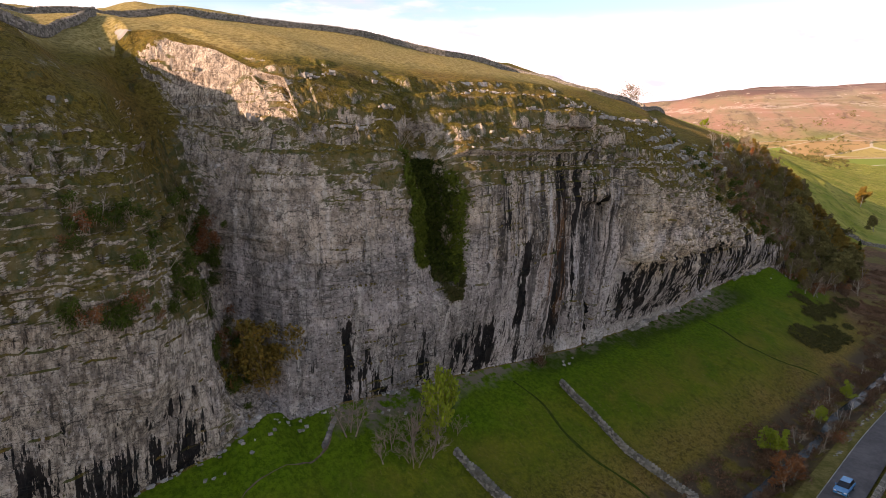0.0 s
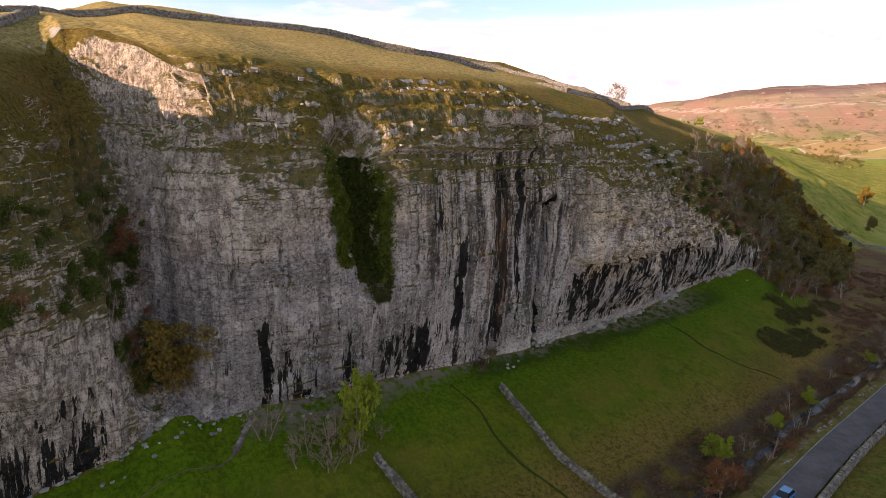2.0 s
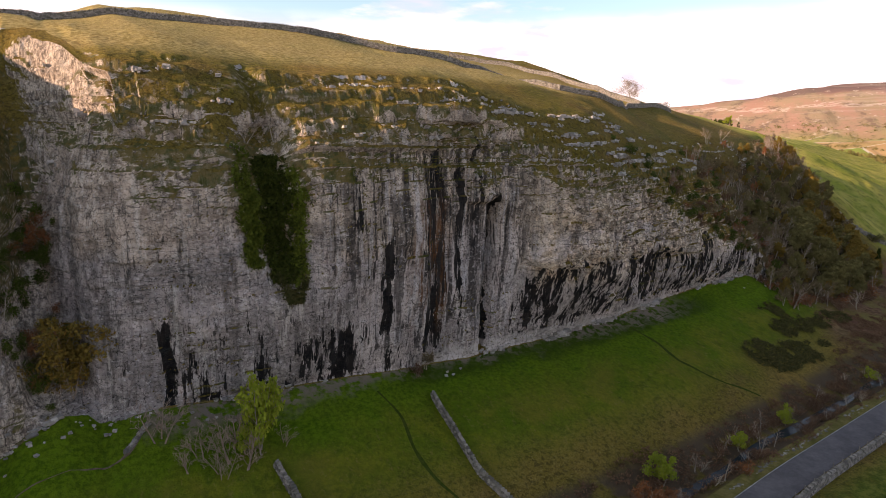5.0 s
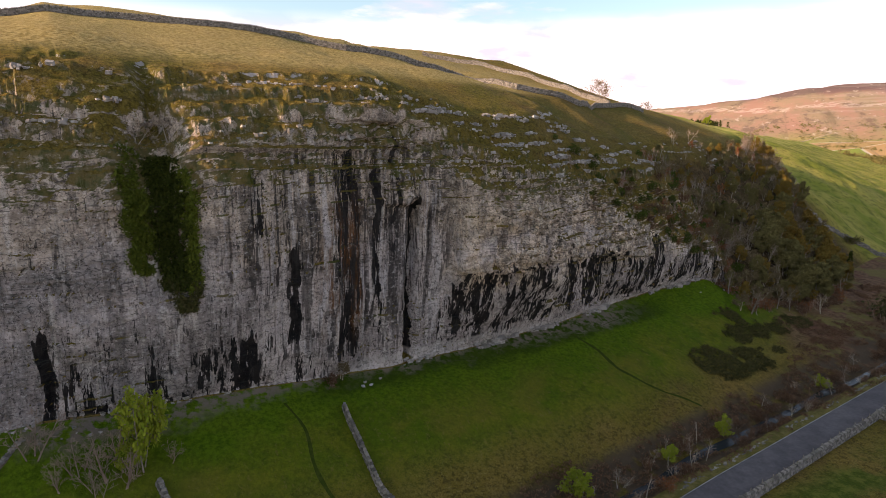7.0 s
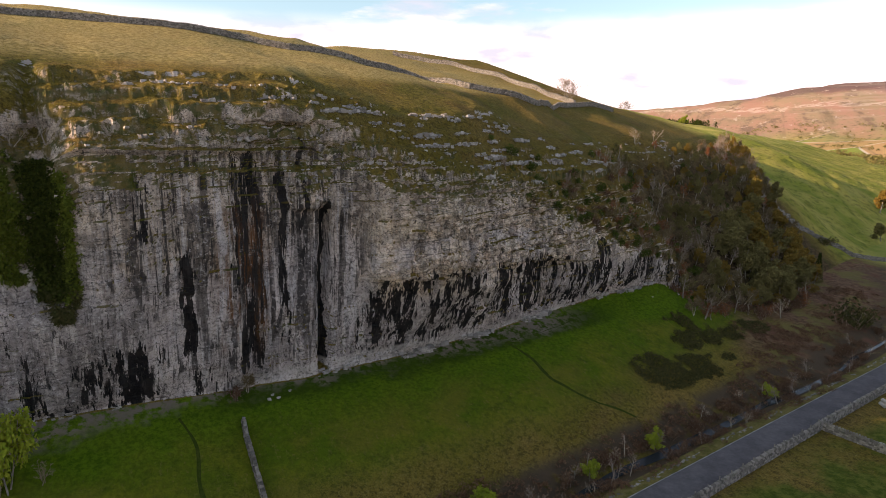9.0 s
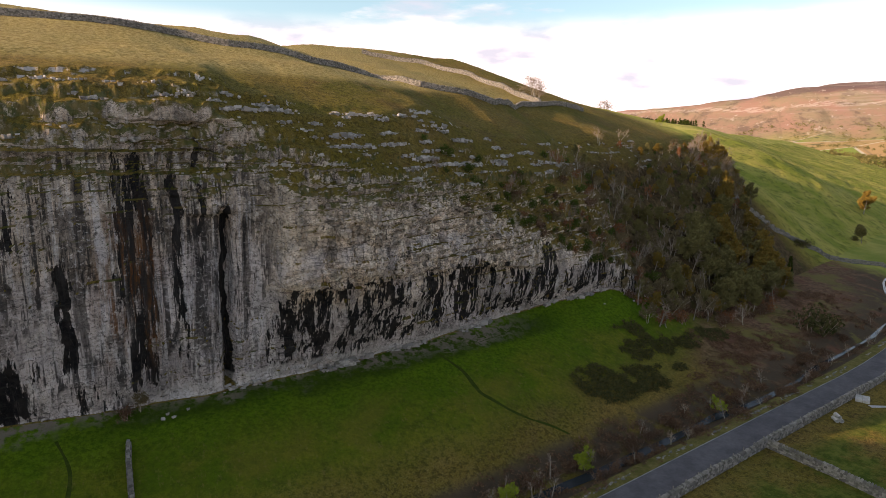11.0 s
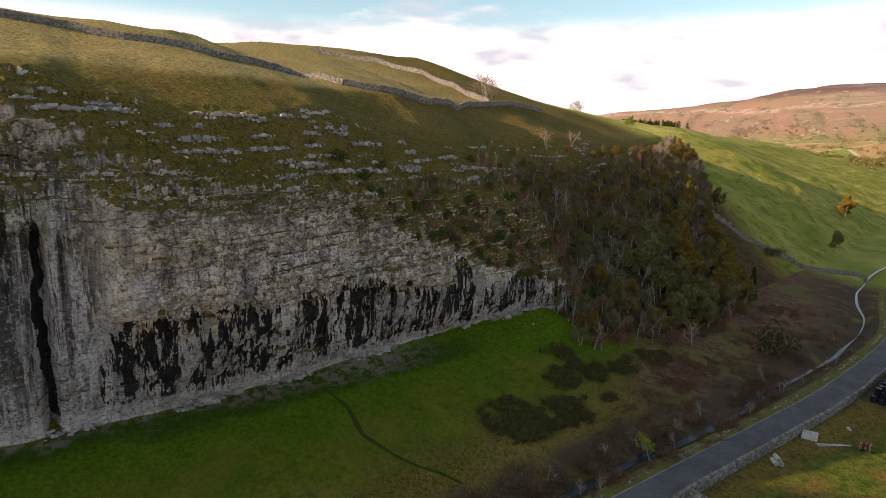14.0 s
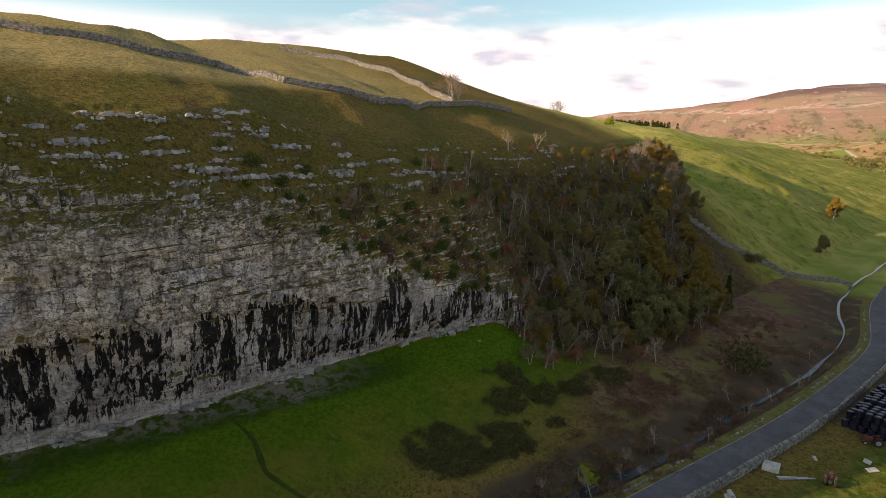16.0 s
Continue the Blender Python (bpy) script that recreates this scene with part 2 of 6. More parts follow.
def weather(g):
    """Flutes, bedding, blocks and ledges of the limestone, humps of the turf."""
    s, y, z = g[..., 0], g[..., 1], g[..., 2]
    row = np.arange(g.shape[1])[None, :] + 0 * s
    ds, dv = np.gradient(g, axis=0), np.gradient(g, axis=1)
    nrm = np.cross(ds, dv)
    nrm /= np.linalg.norm(nrm, axis=2, keepdims=True) + 1e-9
    face = ramp(row, FOOT_ROW + 1, FOOT_ROW + 10) * (1 - ramp(row, CREST_ROW - 14, CREST_ROW + 16))
    crag = ramp(-s, -106, -92) * ramp(s, -130, -110)
    wood = 1 - crag
    steep = 1 - ramp(np.abs(nrm[..., 2]), 0.35, 0.8)
    # ivy gully, corner groove and lesser grooves run up the face
    lean = s + 0.04 * (z - 10)
    groove = 4.2 * np.exp(-(((s + 31.0 + 0.05 * (z - 25)) / 3.2) ** 2)) * ramp(z, 19, 27) * (1 - 0.5 * ramp(z, 42, 50))
    groove += 2.4 * np.exp(-(((s - 3.6) / 0.8) ** 2)) * ramp(z, 3, 6) * (1 - ramp(z, 31, 33))
    groove -= 1.1 * ramp(s, -1.2, 0.2) * (1 - ramp(s, 4.2, 5.6)) * ramp(z, 31.2, 32.0) * (1 - ramp(z, 34, 38))
    groove -= 0.9 * ramp(z, 39.6, 40.0) * (1 - ramp(z, 42, 44)) * ramp(s, -30, -26) * (1 - ramp(s, 2, 6))
    eave = z + 0.12 * np.maximum(s - 34, 0)
    groove -= 1.2 * ramp(s, 8, 13) * (1 - ramp(s, 52, 70)) * ramp(eave, 20.6, 21.1) * (1 - ramp(eave, 22.5, 28))
    groove += 0.8 * np.exp(-(((s + 44.5) / 0.8) ** 2)) * (1 - ramp(z, 16, 22))
    for k, (c, w, a) in enumerate(((-16, 1.5, 0.7), (-7, 1.1, 0.9), (-2, 0.8, 0.8), (-4.5, 0.6, 0.7), (9.5, 0.9, 0.5))):
        groove += a * np.exp(-(((lean - c + 0.8 * (vnoise(z / 6, k, 0, 5) - 0.5)) / w) ** 2))
    flute = np.abs(fbm(s / 3.2, z / 17, y / 9, 4, 11) - 0.5) * 2
    flute = 1.5 * (0.35 - flute)
    wob = 1.2 * (fbm(s / 16, z / 9, 0, 3, 21) - 0.5)
    big = 2.6 * (fbm(s / 9, z / 9, y / 9, 3, 31) - 0.5)
    level = z + 0.8 * wob
    bed_id = np.searchsorted(BED_TOPS, level)
    above = level - BED_TOPS[np.maximum(bed_id - 1, 0)]
    tough = 0.22 + 0.5 * ramp(z, 31, 37) + 0.26 * ramp(s, 6, 14) * ramp(z, 17, 22) + 0.3 * (1 - ramp(s, -58, -55))
    tough = np.minimum(tough, 1.0)
    slot = -0.5 * np.exp(-((above / 0.20) ** 2)) * ramp(vnoise(s / 4.5, bed_id * 7.3, 0, 41), 0.50, 0.66) * (0.28 + 0.55 * tough)
    slot = slot + 1.25 * tough * (vnoise(s / 5, bed_id * 3.9, 0, 43) - 0.5)
    # two continuous ledges high on the wall
    shelf = ramp(s, -56, -48) * (1 - ramp(s, 4, 9))
    for zc, deep in ((40.1, 0.9), (37.6, 0.6)):
        slot = slot - shelf * (deep * ramp(level, zc, zc + 0.3) + 0.5 * np.exp(-(((level - zc) / 0.18) ** 2)))
    bx = s / 2.3 + 3.1 * lattice(bed_id.astype(np.int64), 3, 1, 5) + 0.5 * vnoise(s / 1.5, z / 1.5, 0, 47)
    block = (0.25 + 0.55 * tough + 0.25 * ramp(s, 6, 14)) * (lattice(np.floor(bx).astype(np.int64), bed_id.astype(np.int64), 0, 51) - 0.5)
    fx = bx - np.floor(bx)
    crack = -0.34 * np.exp(-((np.minimum(fx, 1 - fx) / 0.08) ** 2)) * (vnoise(s / 3, z / 3, 1, 61) > 0.4) * (0.3 + tough)
    fine = (0.30 + 0.45 * tough) * (fbm(s / 1.1, z / 1.5, y / 1.1, 3, 71) - 0.5)
    chip = np.floor(s / 0.62 + 0.7 * vnoise(s, z, 0, 73)), np.floor(z / 0.85 + 0.5 * vnoise(s / 2, z, 0, 74))
    fine = fine + (0.06 + 0.20 * tough) * (lattice(chip[0].astype(np.int64), chip[1].astype(np.int64), 2, 75) - 0.5)
    bluff = steep * ramp(row, CREST_ROW - 20, CREST_ROW) * (1 - ramp(row, CREST_ROW + 24, CREST_ROW + 44)) * (s < -45) * (s > -66)
    flute = flute * (1 + 0.9 * (1 - ramp(s, -58, -53)))
    rough = np.maximum(face * crag, bluff) * (0.35 + 0.65 * ramp(fbm(s / 22, z / 13, 0, 2, 81), 0.35, 0.6) + 0.75 * ramp(s, 8, 18) * ramp(z, 16, 20))
    crease = np.abs(fbm(s / 0.9 + y / 2.2, z / 12, 0, 3, 77) - 0.5)
    move = 1.8 * bluff * (0.10 - crease) + np.maximum(face * crag, 0.85 * bluff) * (big * 0.7 + flute * (0.62 - 0.12 * tough) - groove) + rough * (slot + block + crack + fine)
    chute = ramp(s, -71, -66) * (1 - ramp(s, -57.5, -56)) * ramp(z, 32, 38) * (row < CREST_ROW - 2)
    move = move * (1 - 0.85 * chute)
    # rock steps of the upper slope
    slope = ramp(row, CREST_ROW - 40, CREST_ROW - 10) * (1 - ramp(row, CREST_ROW + 45, CREST_ROW + 80)) * (1 - ramp(s, 110, 170)) * ramp(s, -200, -150)
    out = g + nrm * move[..., None] * np.sign(-nrm[..., 1:2] + 0.25 * np.sign(nrm[..., 2:3]))
    h = 2.7
    q = out[..., 2] / h + 1.5 * (fbm(s / 25, y / 25, 0, 3, 91) - 0.5) + 0.5 * (fbm(s / 1.7, y / 3, 0, 2, 92) - 0.5)
    fq = q - np.floor(q)
    sharp = ramp(fq, 0.52, 0.82)
    patch = ramp(fbm(s / 9, np.floor(q) * 3.7, y / 14, 3, 95) + 0.10 * (1 - ramp(s, 5, 30)), 0.40, 0.54)
    step = (0.72 - 0.44 * ramp(s, 8, 34)) * (1 - 0.8 * ramp(s, -40, -37) * (1 - ramp(s, -31.5, -30))) * np.interp(s, (-60, -58, -51, -45), (0.35, 0.04, 0.04, 1.0))
    out[..., 2] += step * slope * patch * h * 0.85 * (sharp - fq)
    out[..., 2] += step * slope * patch * (0.5 * ramp(fbm(s / 1.3, y / 1.3, 0, 2, 99), 0.45, 0.65) * np.exp(-(((fq - 0.85) / 0.2) ** 2)))
    riser = step * slope * patch * np.exp(-(((fq - 0.66) / 0.2) ** 2)) * (s > -95)
    pillar = np.abs(fbm(s / 1.1, np.floor(q) * 5.1, z / 4, 3, 96) - 0.5)
    out[..., 1] -= riser * 1.5 * (0.30 - 1.6 * pillar)
    cleft = np.exp(-(((s + 30.8) / 1.3) ** 2)) * ramp(out[..., 2], 40, 43) * (1 - ramp(out[..., 2], 50.5, 53))
    out[..., 1] += 2.6 * cleft
    # scar that runs on through the wood
    mid = 35.0 + 1.2 * np.sin(s / 15) - 4.5 * ramp(s, 105, 145)
    scar = ramp(s, 38, 56) * (1 - ramp(s, 130, 150)) * ramp(fbm(s / 8, 2, 0, 2, 97), 0.36, 0.5) * (row > FOOT_ROW + 60)
    v = np.clip((out[..., 2] - mid) / 2.6, -1, 1)
    out[..., 2] += scar * 2.6 * (np.sign(v) * np.abs(v) ** 0.35 - v) * (0.7 + 0.6 * (fbm(s / 1.3, 5, 0, 2, 98) - 0.5))
    # turf humps and hollows
    turf = 1 - face * crag
    turf = turf * ramp(row, 40, 60)
    out[..., 2] += turf * (0.5 * (fbm(s / 5, y / 5, 0, 3, 101) - 0.5) + 1.6 * (fbm(s / 28, y / 28, 0, 3, 111) - 0.5) * ramp(np.abs(y), 2, 30))
    brow = ramp(row, CREST_ROW + 45, CREST_ROW + 62) * (1 - ramp(row, g.shape[1] - 18, g.shape[1] - 10)) * (1 - ramp(s, 150, 190))
    out[..., 2] += brow * 1.7 * (fbm((s + 0.5 * y) / 60, (y - 0.3 * s) / 13, 0, 2, 117) - 0.5)
    out[..., 2] += wood * face * 2.5 * (fbm(s / 9, y / 9, 0, 3, 121) - 0.5)
    return out


GRID = weather(build_grid())


def sheet(name, r0, r1, material):
    """One strip of the land, rows r0 to r1 of the grid."""
    g = GRID[:, r0 : r1 + 1]
    n, m = g.shape[:2]
    idx = np.arange(n * m).reshape(n, m)
    quads = np.stack([idx[:-1, :-1], idx[1:, :-1], idx[1:, 1:], idx[:-1, 1:]], -1).reshape(-1, 4)
    me = bpy.data.meshes.new(name)
    me.from_pydata(g.reshape(-1, 3).tolist(), [], quads.tolist())
    norm = np.empty(3 * len(quads))
    me.polygons.foreach_get("normal", norm)
    me.polygons.foreach_set("use_smooth", np.abs(norm[2::3]) > 0.72)
    me.materials.append(material)
    ob = new(name, me)
    ob.matrix_world = FRAME
    return ob


def ground_z(s, d, field=False):
    """Height of the land seen from above, nearest grid column; field: of the ground below the crag alone."""
    i = int(np.argmin(np.abs(COLUMNS - s)))
    col = GRID[i, : FOOT_ROW + 1] if field else GRID[i]
    hit = np.where(np.diff(np.sign(-col[:, 1] - d)) != 0)[0]
    if len(hit) == 0:
        return float(col[-1 if field else 0, 2])
    best = -1e9
    for k in hit:
        a, b = -col[k, 1], -col[k + 1, 1]
        t = (d - a) / (b - a) if abs(b - a) > 1e-9 else 0.0
        best = max(best, float(col[k, 2] * (1 - t) + col[k + 1, 2] * t))
    return best

# ---- materials ----
class Paint:
    """A node material with short calls for its nodes."""

    def __init__(self, name, rough=0.9, spec=0.25):
        self.mat = bpy.data.materials.new(name)
        self.mat.use_nodes = True
        self.tree = self.mat.node_tree
        self.bsdf = self.tree.nodes["Principled BSDF"]
        self.bsdf.inputs["Roughness"].default_value = rough
        self.bsdf.inputs["Specular IOR Level"].default_value = spec
        self.co = self.tree.nodes.new("ShaderNodeTexCoord").outputs["Object"]
        self.geo = self.tree.nodes.new("ShaderNodeNewGeometry")

    def put(self, socket, value):
        if isinstance(value, bpy.types.NodeSocket):
            self.tree.links.new(value, socket)
        elif isinstance(value, tuple) and len(value) == 3 and socket.type == "RGBA":
            socket.default_value = (*value, 1)
        else:
            socket.default_value = value

    def scaled(self, x, y, z, co=None):
        n = self.tree.nodes.new("ShaderNodeMapping")
        n.inputs["Scale"].default_value = (x, y, z)
        self.put(n.inputs["Vector"], co or self.co)
        return n.outputs["Vector"]

    def noise(self, scale, detail=4, rough=0.55, co=None, warp=0.0):
        n = self.tree.nodes.new("ShaderNodeTexNoise")
        self.put(n.inputs["Vector"], co or self.co)
        n.inputs["Scale"].default_value, n.inputs["Detail"].default_value = scale, detail
        n.inputs["Roughness"].default_value, n.inputs["Distortion"].default_value = rough, warp
        return n.outputs["Fac"]

    def cells(self, scale, co=None, kind="DISTANCE_TO_EDGE"):
        n = self.tree.nodes.new("ShaderNodeTexVoronoi")
        n.feature = kind
        self.put(n.inputs["Vector"], co or self.co)
        n.inputs["Scale"].default_value = scale
        return n.outputs["Distance"]

    def band(self, value, a, b, lo=0.0, hi=1.0):
        n = self.tree.nodes.new("ShaderNodeMapRange")
        n.interpolation_type = "SMOOTHSTEP"
        self.put(n.inputs["Value"], value)
        for key, v in (("From Min", a), ("From Max", b), ("To Min", lo), ("To Max", hi)):
            n.inputs[key].default_value = v
        return n.outputs["Result"]

    def sum(self, op, a, b):
        n = self.tree.nodes.new("ShaderNodeMath")
        n.operation = op
        self.put(n.inputs[0], a)
        self.put(n.inputs[1], b)
        return n.outputs[0]

    def mix(self, fac, a, b):
        n = self.tree.nodes.new("ShaderNodeMix")
        n.data_type = "RGBA"
        self.put(n.inputs["Factor"], fac)
        self.put(n.inputs["A"], a)
        self.put(n.inputs["B"], b)
        return n.outputs["Result"]

    def axes(self, vec=None):
        n = self.tree.nodes.new("ShaderNodeSeparateXYZ")
        self.put(n.inputs[0], vec or self.co)
        return n.outputs

    def join(self, x, y, z):
        n = self.tree.nodes.new("ShaderNodeCombineXYZ")
        for socket, value in zip(n.inputs, (x, y, z)):
            self.put(socket, value)
        return n.outputs[0]

    def random(self):
        return self.tree.nodes.new("ShaderNodeObjectInfo").outputs["Random"]

    def bump(self, height, strength, distance, over=None):
        n = self.tree.nodes.new("ShaderNodeBump")
        n.inputs["Strength"].default_value, n.inputs["Distance"].default_value = strength, distance
        self.put(n.inputs["Height"], height)
        if over is not None:
            self.put(n.inputs["Normal"], over)
        return n.outputs["Normal"]

    def done(self, colour, normal=None, rough=None):
        self.put(self.bsdf.inputs["Base Color"], colour)
        if normal is not None:
            self.put(self.bsdf.inputs["Normal"], normal)
        if rough is not None:
            self.put(self.bsdf.inputs["Roughness"], rough)
        return self.mat


def turf_colour(p, green=1.0, straw=0.5):
    """Rough autumn pasture: olive, straw and dark tussocks."""
    broad = p.noise(0.045, 5, 0.6)
    mid = p.noise(0.7, 6, 0.66)
    tuft = p.noise(1.6, 4, 0.7)
    a = p.mix(p.band(broad, 0.35, 0.65), (0.112 * green, 0.093, 0.016), (0.182, 0.121, 0.032))
    a = p.mix(p.band(p.noise(0.11, 5, 0.65), 0.52, 0.64, 0.0, 0.55), a, (0.135, 0.078, 0.032))
    a = p.mix(p.sum("MULTIPLY", p.band(mid, 0.48, 0.68), straw), a, (0.22, 0.17, 0.06))
    a = p.mix(p.band(tuft, 0.37, 0.56, 0.65, 0.0), a, (0.030, 0.025, 0.008))
    a = p.mix(p.band(p.noise(5.0, 3, 0.7), 0.34, 0.56, 0.55, 0.0), a, (0.032, 0.025, 0.009))
    a = p.mix(p.band(p.noise(3.4, 4, 0.7), 0.54, 0.68, 0.0, 0.45), a, (0.26, 0.215, 0.085))
    return a, tuft, mid


def make_crag():
    p = Paint("limestone_crag", 1.0, 0.04)
    s, y, z = p.axes()
    n_up = p.axes(p.geo.outputs["Normal"])[2]
    # smooth blue-grey panels below, rough tan weathered beds above
    n1 = p.noise(0.11, 5, 0.6)
    n2 = p.noise(0.8, 9, 0.68, p.scaled(1, 1, 0.55))
    clean = p.mix(p.band(n1, 0.36, 0.64), (0.335, 0.300, 0.288), (0.575, 0.515, 0.487))
    tan = p.mix(p.band(p.noise(0.3, 6, 0.65), 0.36, 0.64), (0.280, 0.228, 0.188), (0.550, 0.458, 0.375))
    weathered = p.sum("ADD", p.band(z, 18, 34), p.sum("MULTIPLY", p.sum("SUBTRACT", p.noise(0.07, 5, 0.6), 0.5), 2.6))
    clean = p.mix(p.sum("MULTIPLY", p.band(s, -18, -32, 0.0, 0.9), p.band(p.noise(0.16, 5, 0.6), 0.32, 0.58)), clean, (0.235, 0.214, 0.204))
    rock = p.mix(p.band(weathered, 0.25, 0.75), clean, tan)
    rock = p.mix(p.band(n2, 0.30, 0.47, 0.6, 0.0), rock, (0.10, 0.092, 0.082))
    rock = p.mix(p.band(n2, 0.58, 0.70, 0.0, 0.4), rock, (0.66, 0.62, 0.555))
    cream = p.sum("MULTIPLY", p.sum("MULTIPLY", p.band(s, 7, 12), p.band(s, 94, 80)), p.sum("MULTIPLY", p.band(z, 15, 19), p.band(z, 35, 29)))
    cream = p.sum("MULTIPLY", cream, p.band(p.noise(0.25, 5, 0.6), 0.36, 0.56))
    rock = p.mix(p.sum("MULTIPLY", cream, 0.9), rock, p.mix(p.band(p.noise(1.1, 6, 0.7, p.scaled(0.5, 0.5, 1.6)), 0.36, 0.60), (0.46, 0.335, 0.235), (0.80, 0.665, 0.515)))
    stain = p.noise(0.42, 6, 0.66, p.scaled(1, 1, 0.75), 0.3)
    rock = p.mix(p.band(stain, 0.53, 0.64, 0.0, 0.38), rock, (0.135, 0.124, 0.116))
    rock = p.mix(p.band(stain, 0.43, 0.35, 0.0, 0.5), rock, (0.60, 0.545, 0.485))
    # grey runs down the face
    run = p.noise(0.5, 9, 0.68, p.scaled(1.0, 0.5, 0.055))
    rock = p.mix(p.band(run, 0.51, 0.57, 0.0, 0.42), rock, (0.085, 0.078, 0.073))
    pale = p.noise(0.9, 5, 0.62, p.scaled(1.0, 0.5, 0.05))
    rock = p.mix(p.band(pale, 0.56, 0.66, 0.0, 0.45), rock, (0.64, 0.61, 0.56))
    # black algae drips: dense under the overhang, in ribbons on the high wall, in patches at the foot
    drip = p.noise(0.85, 9, 0.66, p.scaled(1.0, 0.6, 0.13), 0.35)
    thin = p.noise(2.3, 7, 0.66, p.scaled(1.0, 0.6, 0.09), 0.3)
    over = p.sum("MULTIPLY", p.sum("MULTIPLY", p.band(s, 7, 12), p.band(s, 100, 88)), p.sum("MULTIPLY", p.band(p.sum("ADD", p.sum("ADD", z, p.band(s, 34, 76, 0.0, 4.0)), p.sum("MULTIPLY", p.noise(0.3, 5, 0.65, p.scaled(1, 0.3, 0.12)), 10.0)), 26.4, 25.0), p.band(z, 8.2, 9.8)))
    over = p.sum("MULTIPLY", over, p.band(p.noise(0.3, 4, 0.6, p.scaled(1, 0.4, 0.3)), 0.36, 0.54, 0.30, 0.84))
    foot = p.sum("MULTIPLY", p.band(p.noise(0.09, 3, 0.5, p.scaled(1, 0.2, 0.3)), 0.40, 0.56), p.sum("MULTIPLY", p.band(z, 22, 12), p.sum("MAXIMUM", p.band(s, -51, -48), p.band(s, -60, -63))))
    left = p.sum("MULTIPLY", p.sum("MULTIPLY", p.band(s, -60, -66), p.band(z, 15, 9)), 0.85)
    zone = p.sum("MAXIMUM", p.sum("MAXIMUM", over, p.sum("MULTIPLY", foot, 0.6)), left)
    wave = p.sum("MULTIPLY", p.sum("SUBTRACT", p.noise(0.16, 4, 0.6, p.scaled(0.4, 0.4, 1.0)), 0.5), 3.4)
    sway = p.sum("ADD", s, wave)
    for c, w, z0, z1, k in ((-7.6, 3.6, 9, 41, 0.76), (-2.4, 0.9, 11, 38, 0.9), (3.4, 0.8, 5, 33, 1.35), (-15.7, 1.3, 13, 28, 0.9), (-20.6, 1.5, 29, 38, 0.85), (-22.5, 2.6, 7, 16, 1.05), (-45.0, 1.3, 7, 19, 1.05), (-41.0, 2.4, 7, 11, 0.9), (0.6, 0.6, 20, 44, 0.8), (-31, 2.0, 8, 14, 0.5), (66, 3.0, 12, 22, 0.9)):
        off = p.sum("ABSOLUTE", p.sum("SUBTRACT", sway, float(c)), 0.0)
        tall = p.sum("MULTIPLY", p.band(z, z0 - 1.5, z0 + 1.0), p.band(z, z1 + 2.5, z1 - 2.5))
        zone = p.sum("MAXIMUM", zone, p.sum("MULTIPLY", p.sum("MULTIPLY", p.band(off, w, w * 0.35), tall), k))
    cut = p.sum("SUBTRACT", 0.650, p.sum("MULTIPLY", zone, 0.225))
    dark = p.band(p.sum("SUBTRACT", p.sum("ADD", p.sum("MULTIPLY", drip, 0.60), p.sum("MULTIPLY", thin, 0.40)), cut), 0.0, 0.018)
    soot = p.mix(p.band(p.noise(0.5, 4), 0.4, 0.6), (0.010, 0.010, 0.011), (0.024, 0.021, 0.020))
    rock = p.mix(dark, rock, soot)
    clear = p.band(dark, 0.6, 0.0)
    rust = p.sum("MULTIPLY", p.sum("MULTIPLY", p.band(s, -14, -10), p.band(s, -3.5, -6)), p.band(p.noise(0.5, 4, 0.6, p.scaled(1, 0.5, 0.2)), 0.46, 0.58))
    rust = p.sum("MULTIPLY", rust, p.sum("MULTIPLY", p.band(z, 10, 18), p.band(z, 36, 28)))
    rock = p.mix(p.sum("MULTIPLY", rust, 0.7), rock, (0.115, 0.055, 0.024))
    # tan, rough buttress beyond the gully
    gully = p.sum("MULTIPLY", p.band(s, -47, -50), p.band(z, 37, 44))
    tanned = p.sum("MULTIPLY", p.sum("MAXIMUM", p.band(s, -54.5, -57.5), gully), p.band(p.noise(0.35, 6, 0.65, p.scaled(1, 1, 0.5)), 0.30, 0.50, 0.35, 0.85))
    bark = p.mix(p.band(p.noise(1.9, 6, 0.72, p.scaled(1, 1, 0.3)), 0.40, 0.60), (0.170, 0.138, 0.112), (0.545, 0.470, 0.390))
    rock = p.mix(p.sum("MULTIPLY", tanned, p.band(dark, 1.0, 0.0)), rock, bark)
    # broad dark and pale columns of the high wall
    column = p.noise(0.55, 9, 0.66, p.scaled(1.0, 0.3, 0.07), 0.5)
    wall = p.sum("MULTIPLY", p.sum("MULTIPLY", p.band(s, -22, -12), p.band(s, 14, 5)), p.sum("MULTIPLY", p.band(z, 10, 15), p.band(z, 45, 39)))
    rock = p.mix(p.sum("MULTIPLY", wall, p.band(column, 0.535, 0.565, 0.0, 0.78)), rock, (0.034, 0.032, 0.032))
    rock = p.mix(p.sum("MULTIPLY", p.sum("MULTIPLY", wall, clear), p.band(column, 0.47, 0.40, 0.0, 0.6)), rock, (0.50, 0.50, 0.51))
    # long black and rusty streaks below the high ledges
    long_run = p.noise(1.25, 9, 0.66, p.scaled(1.0, 0.5, 0.035), 0.4)
    high_wall = p.sum("MULTIPLY", p.sum("MULTIPLY", p.band(s, -30, -20), p.band(s, 13, 6)), p.sum("MULTIPLY", p.band(z, 8, 11), p.band(z, 43, 39)))
    high_wall = p.sum("MULTIPLY", high_wall, p.band(p.noise(0.2, 4, 0.6, p.scaled(1.0, 0.5, 0.5)), 0.36, 0.52))
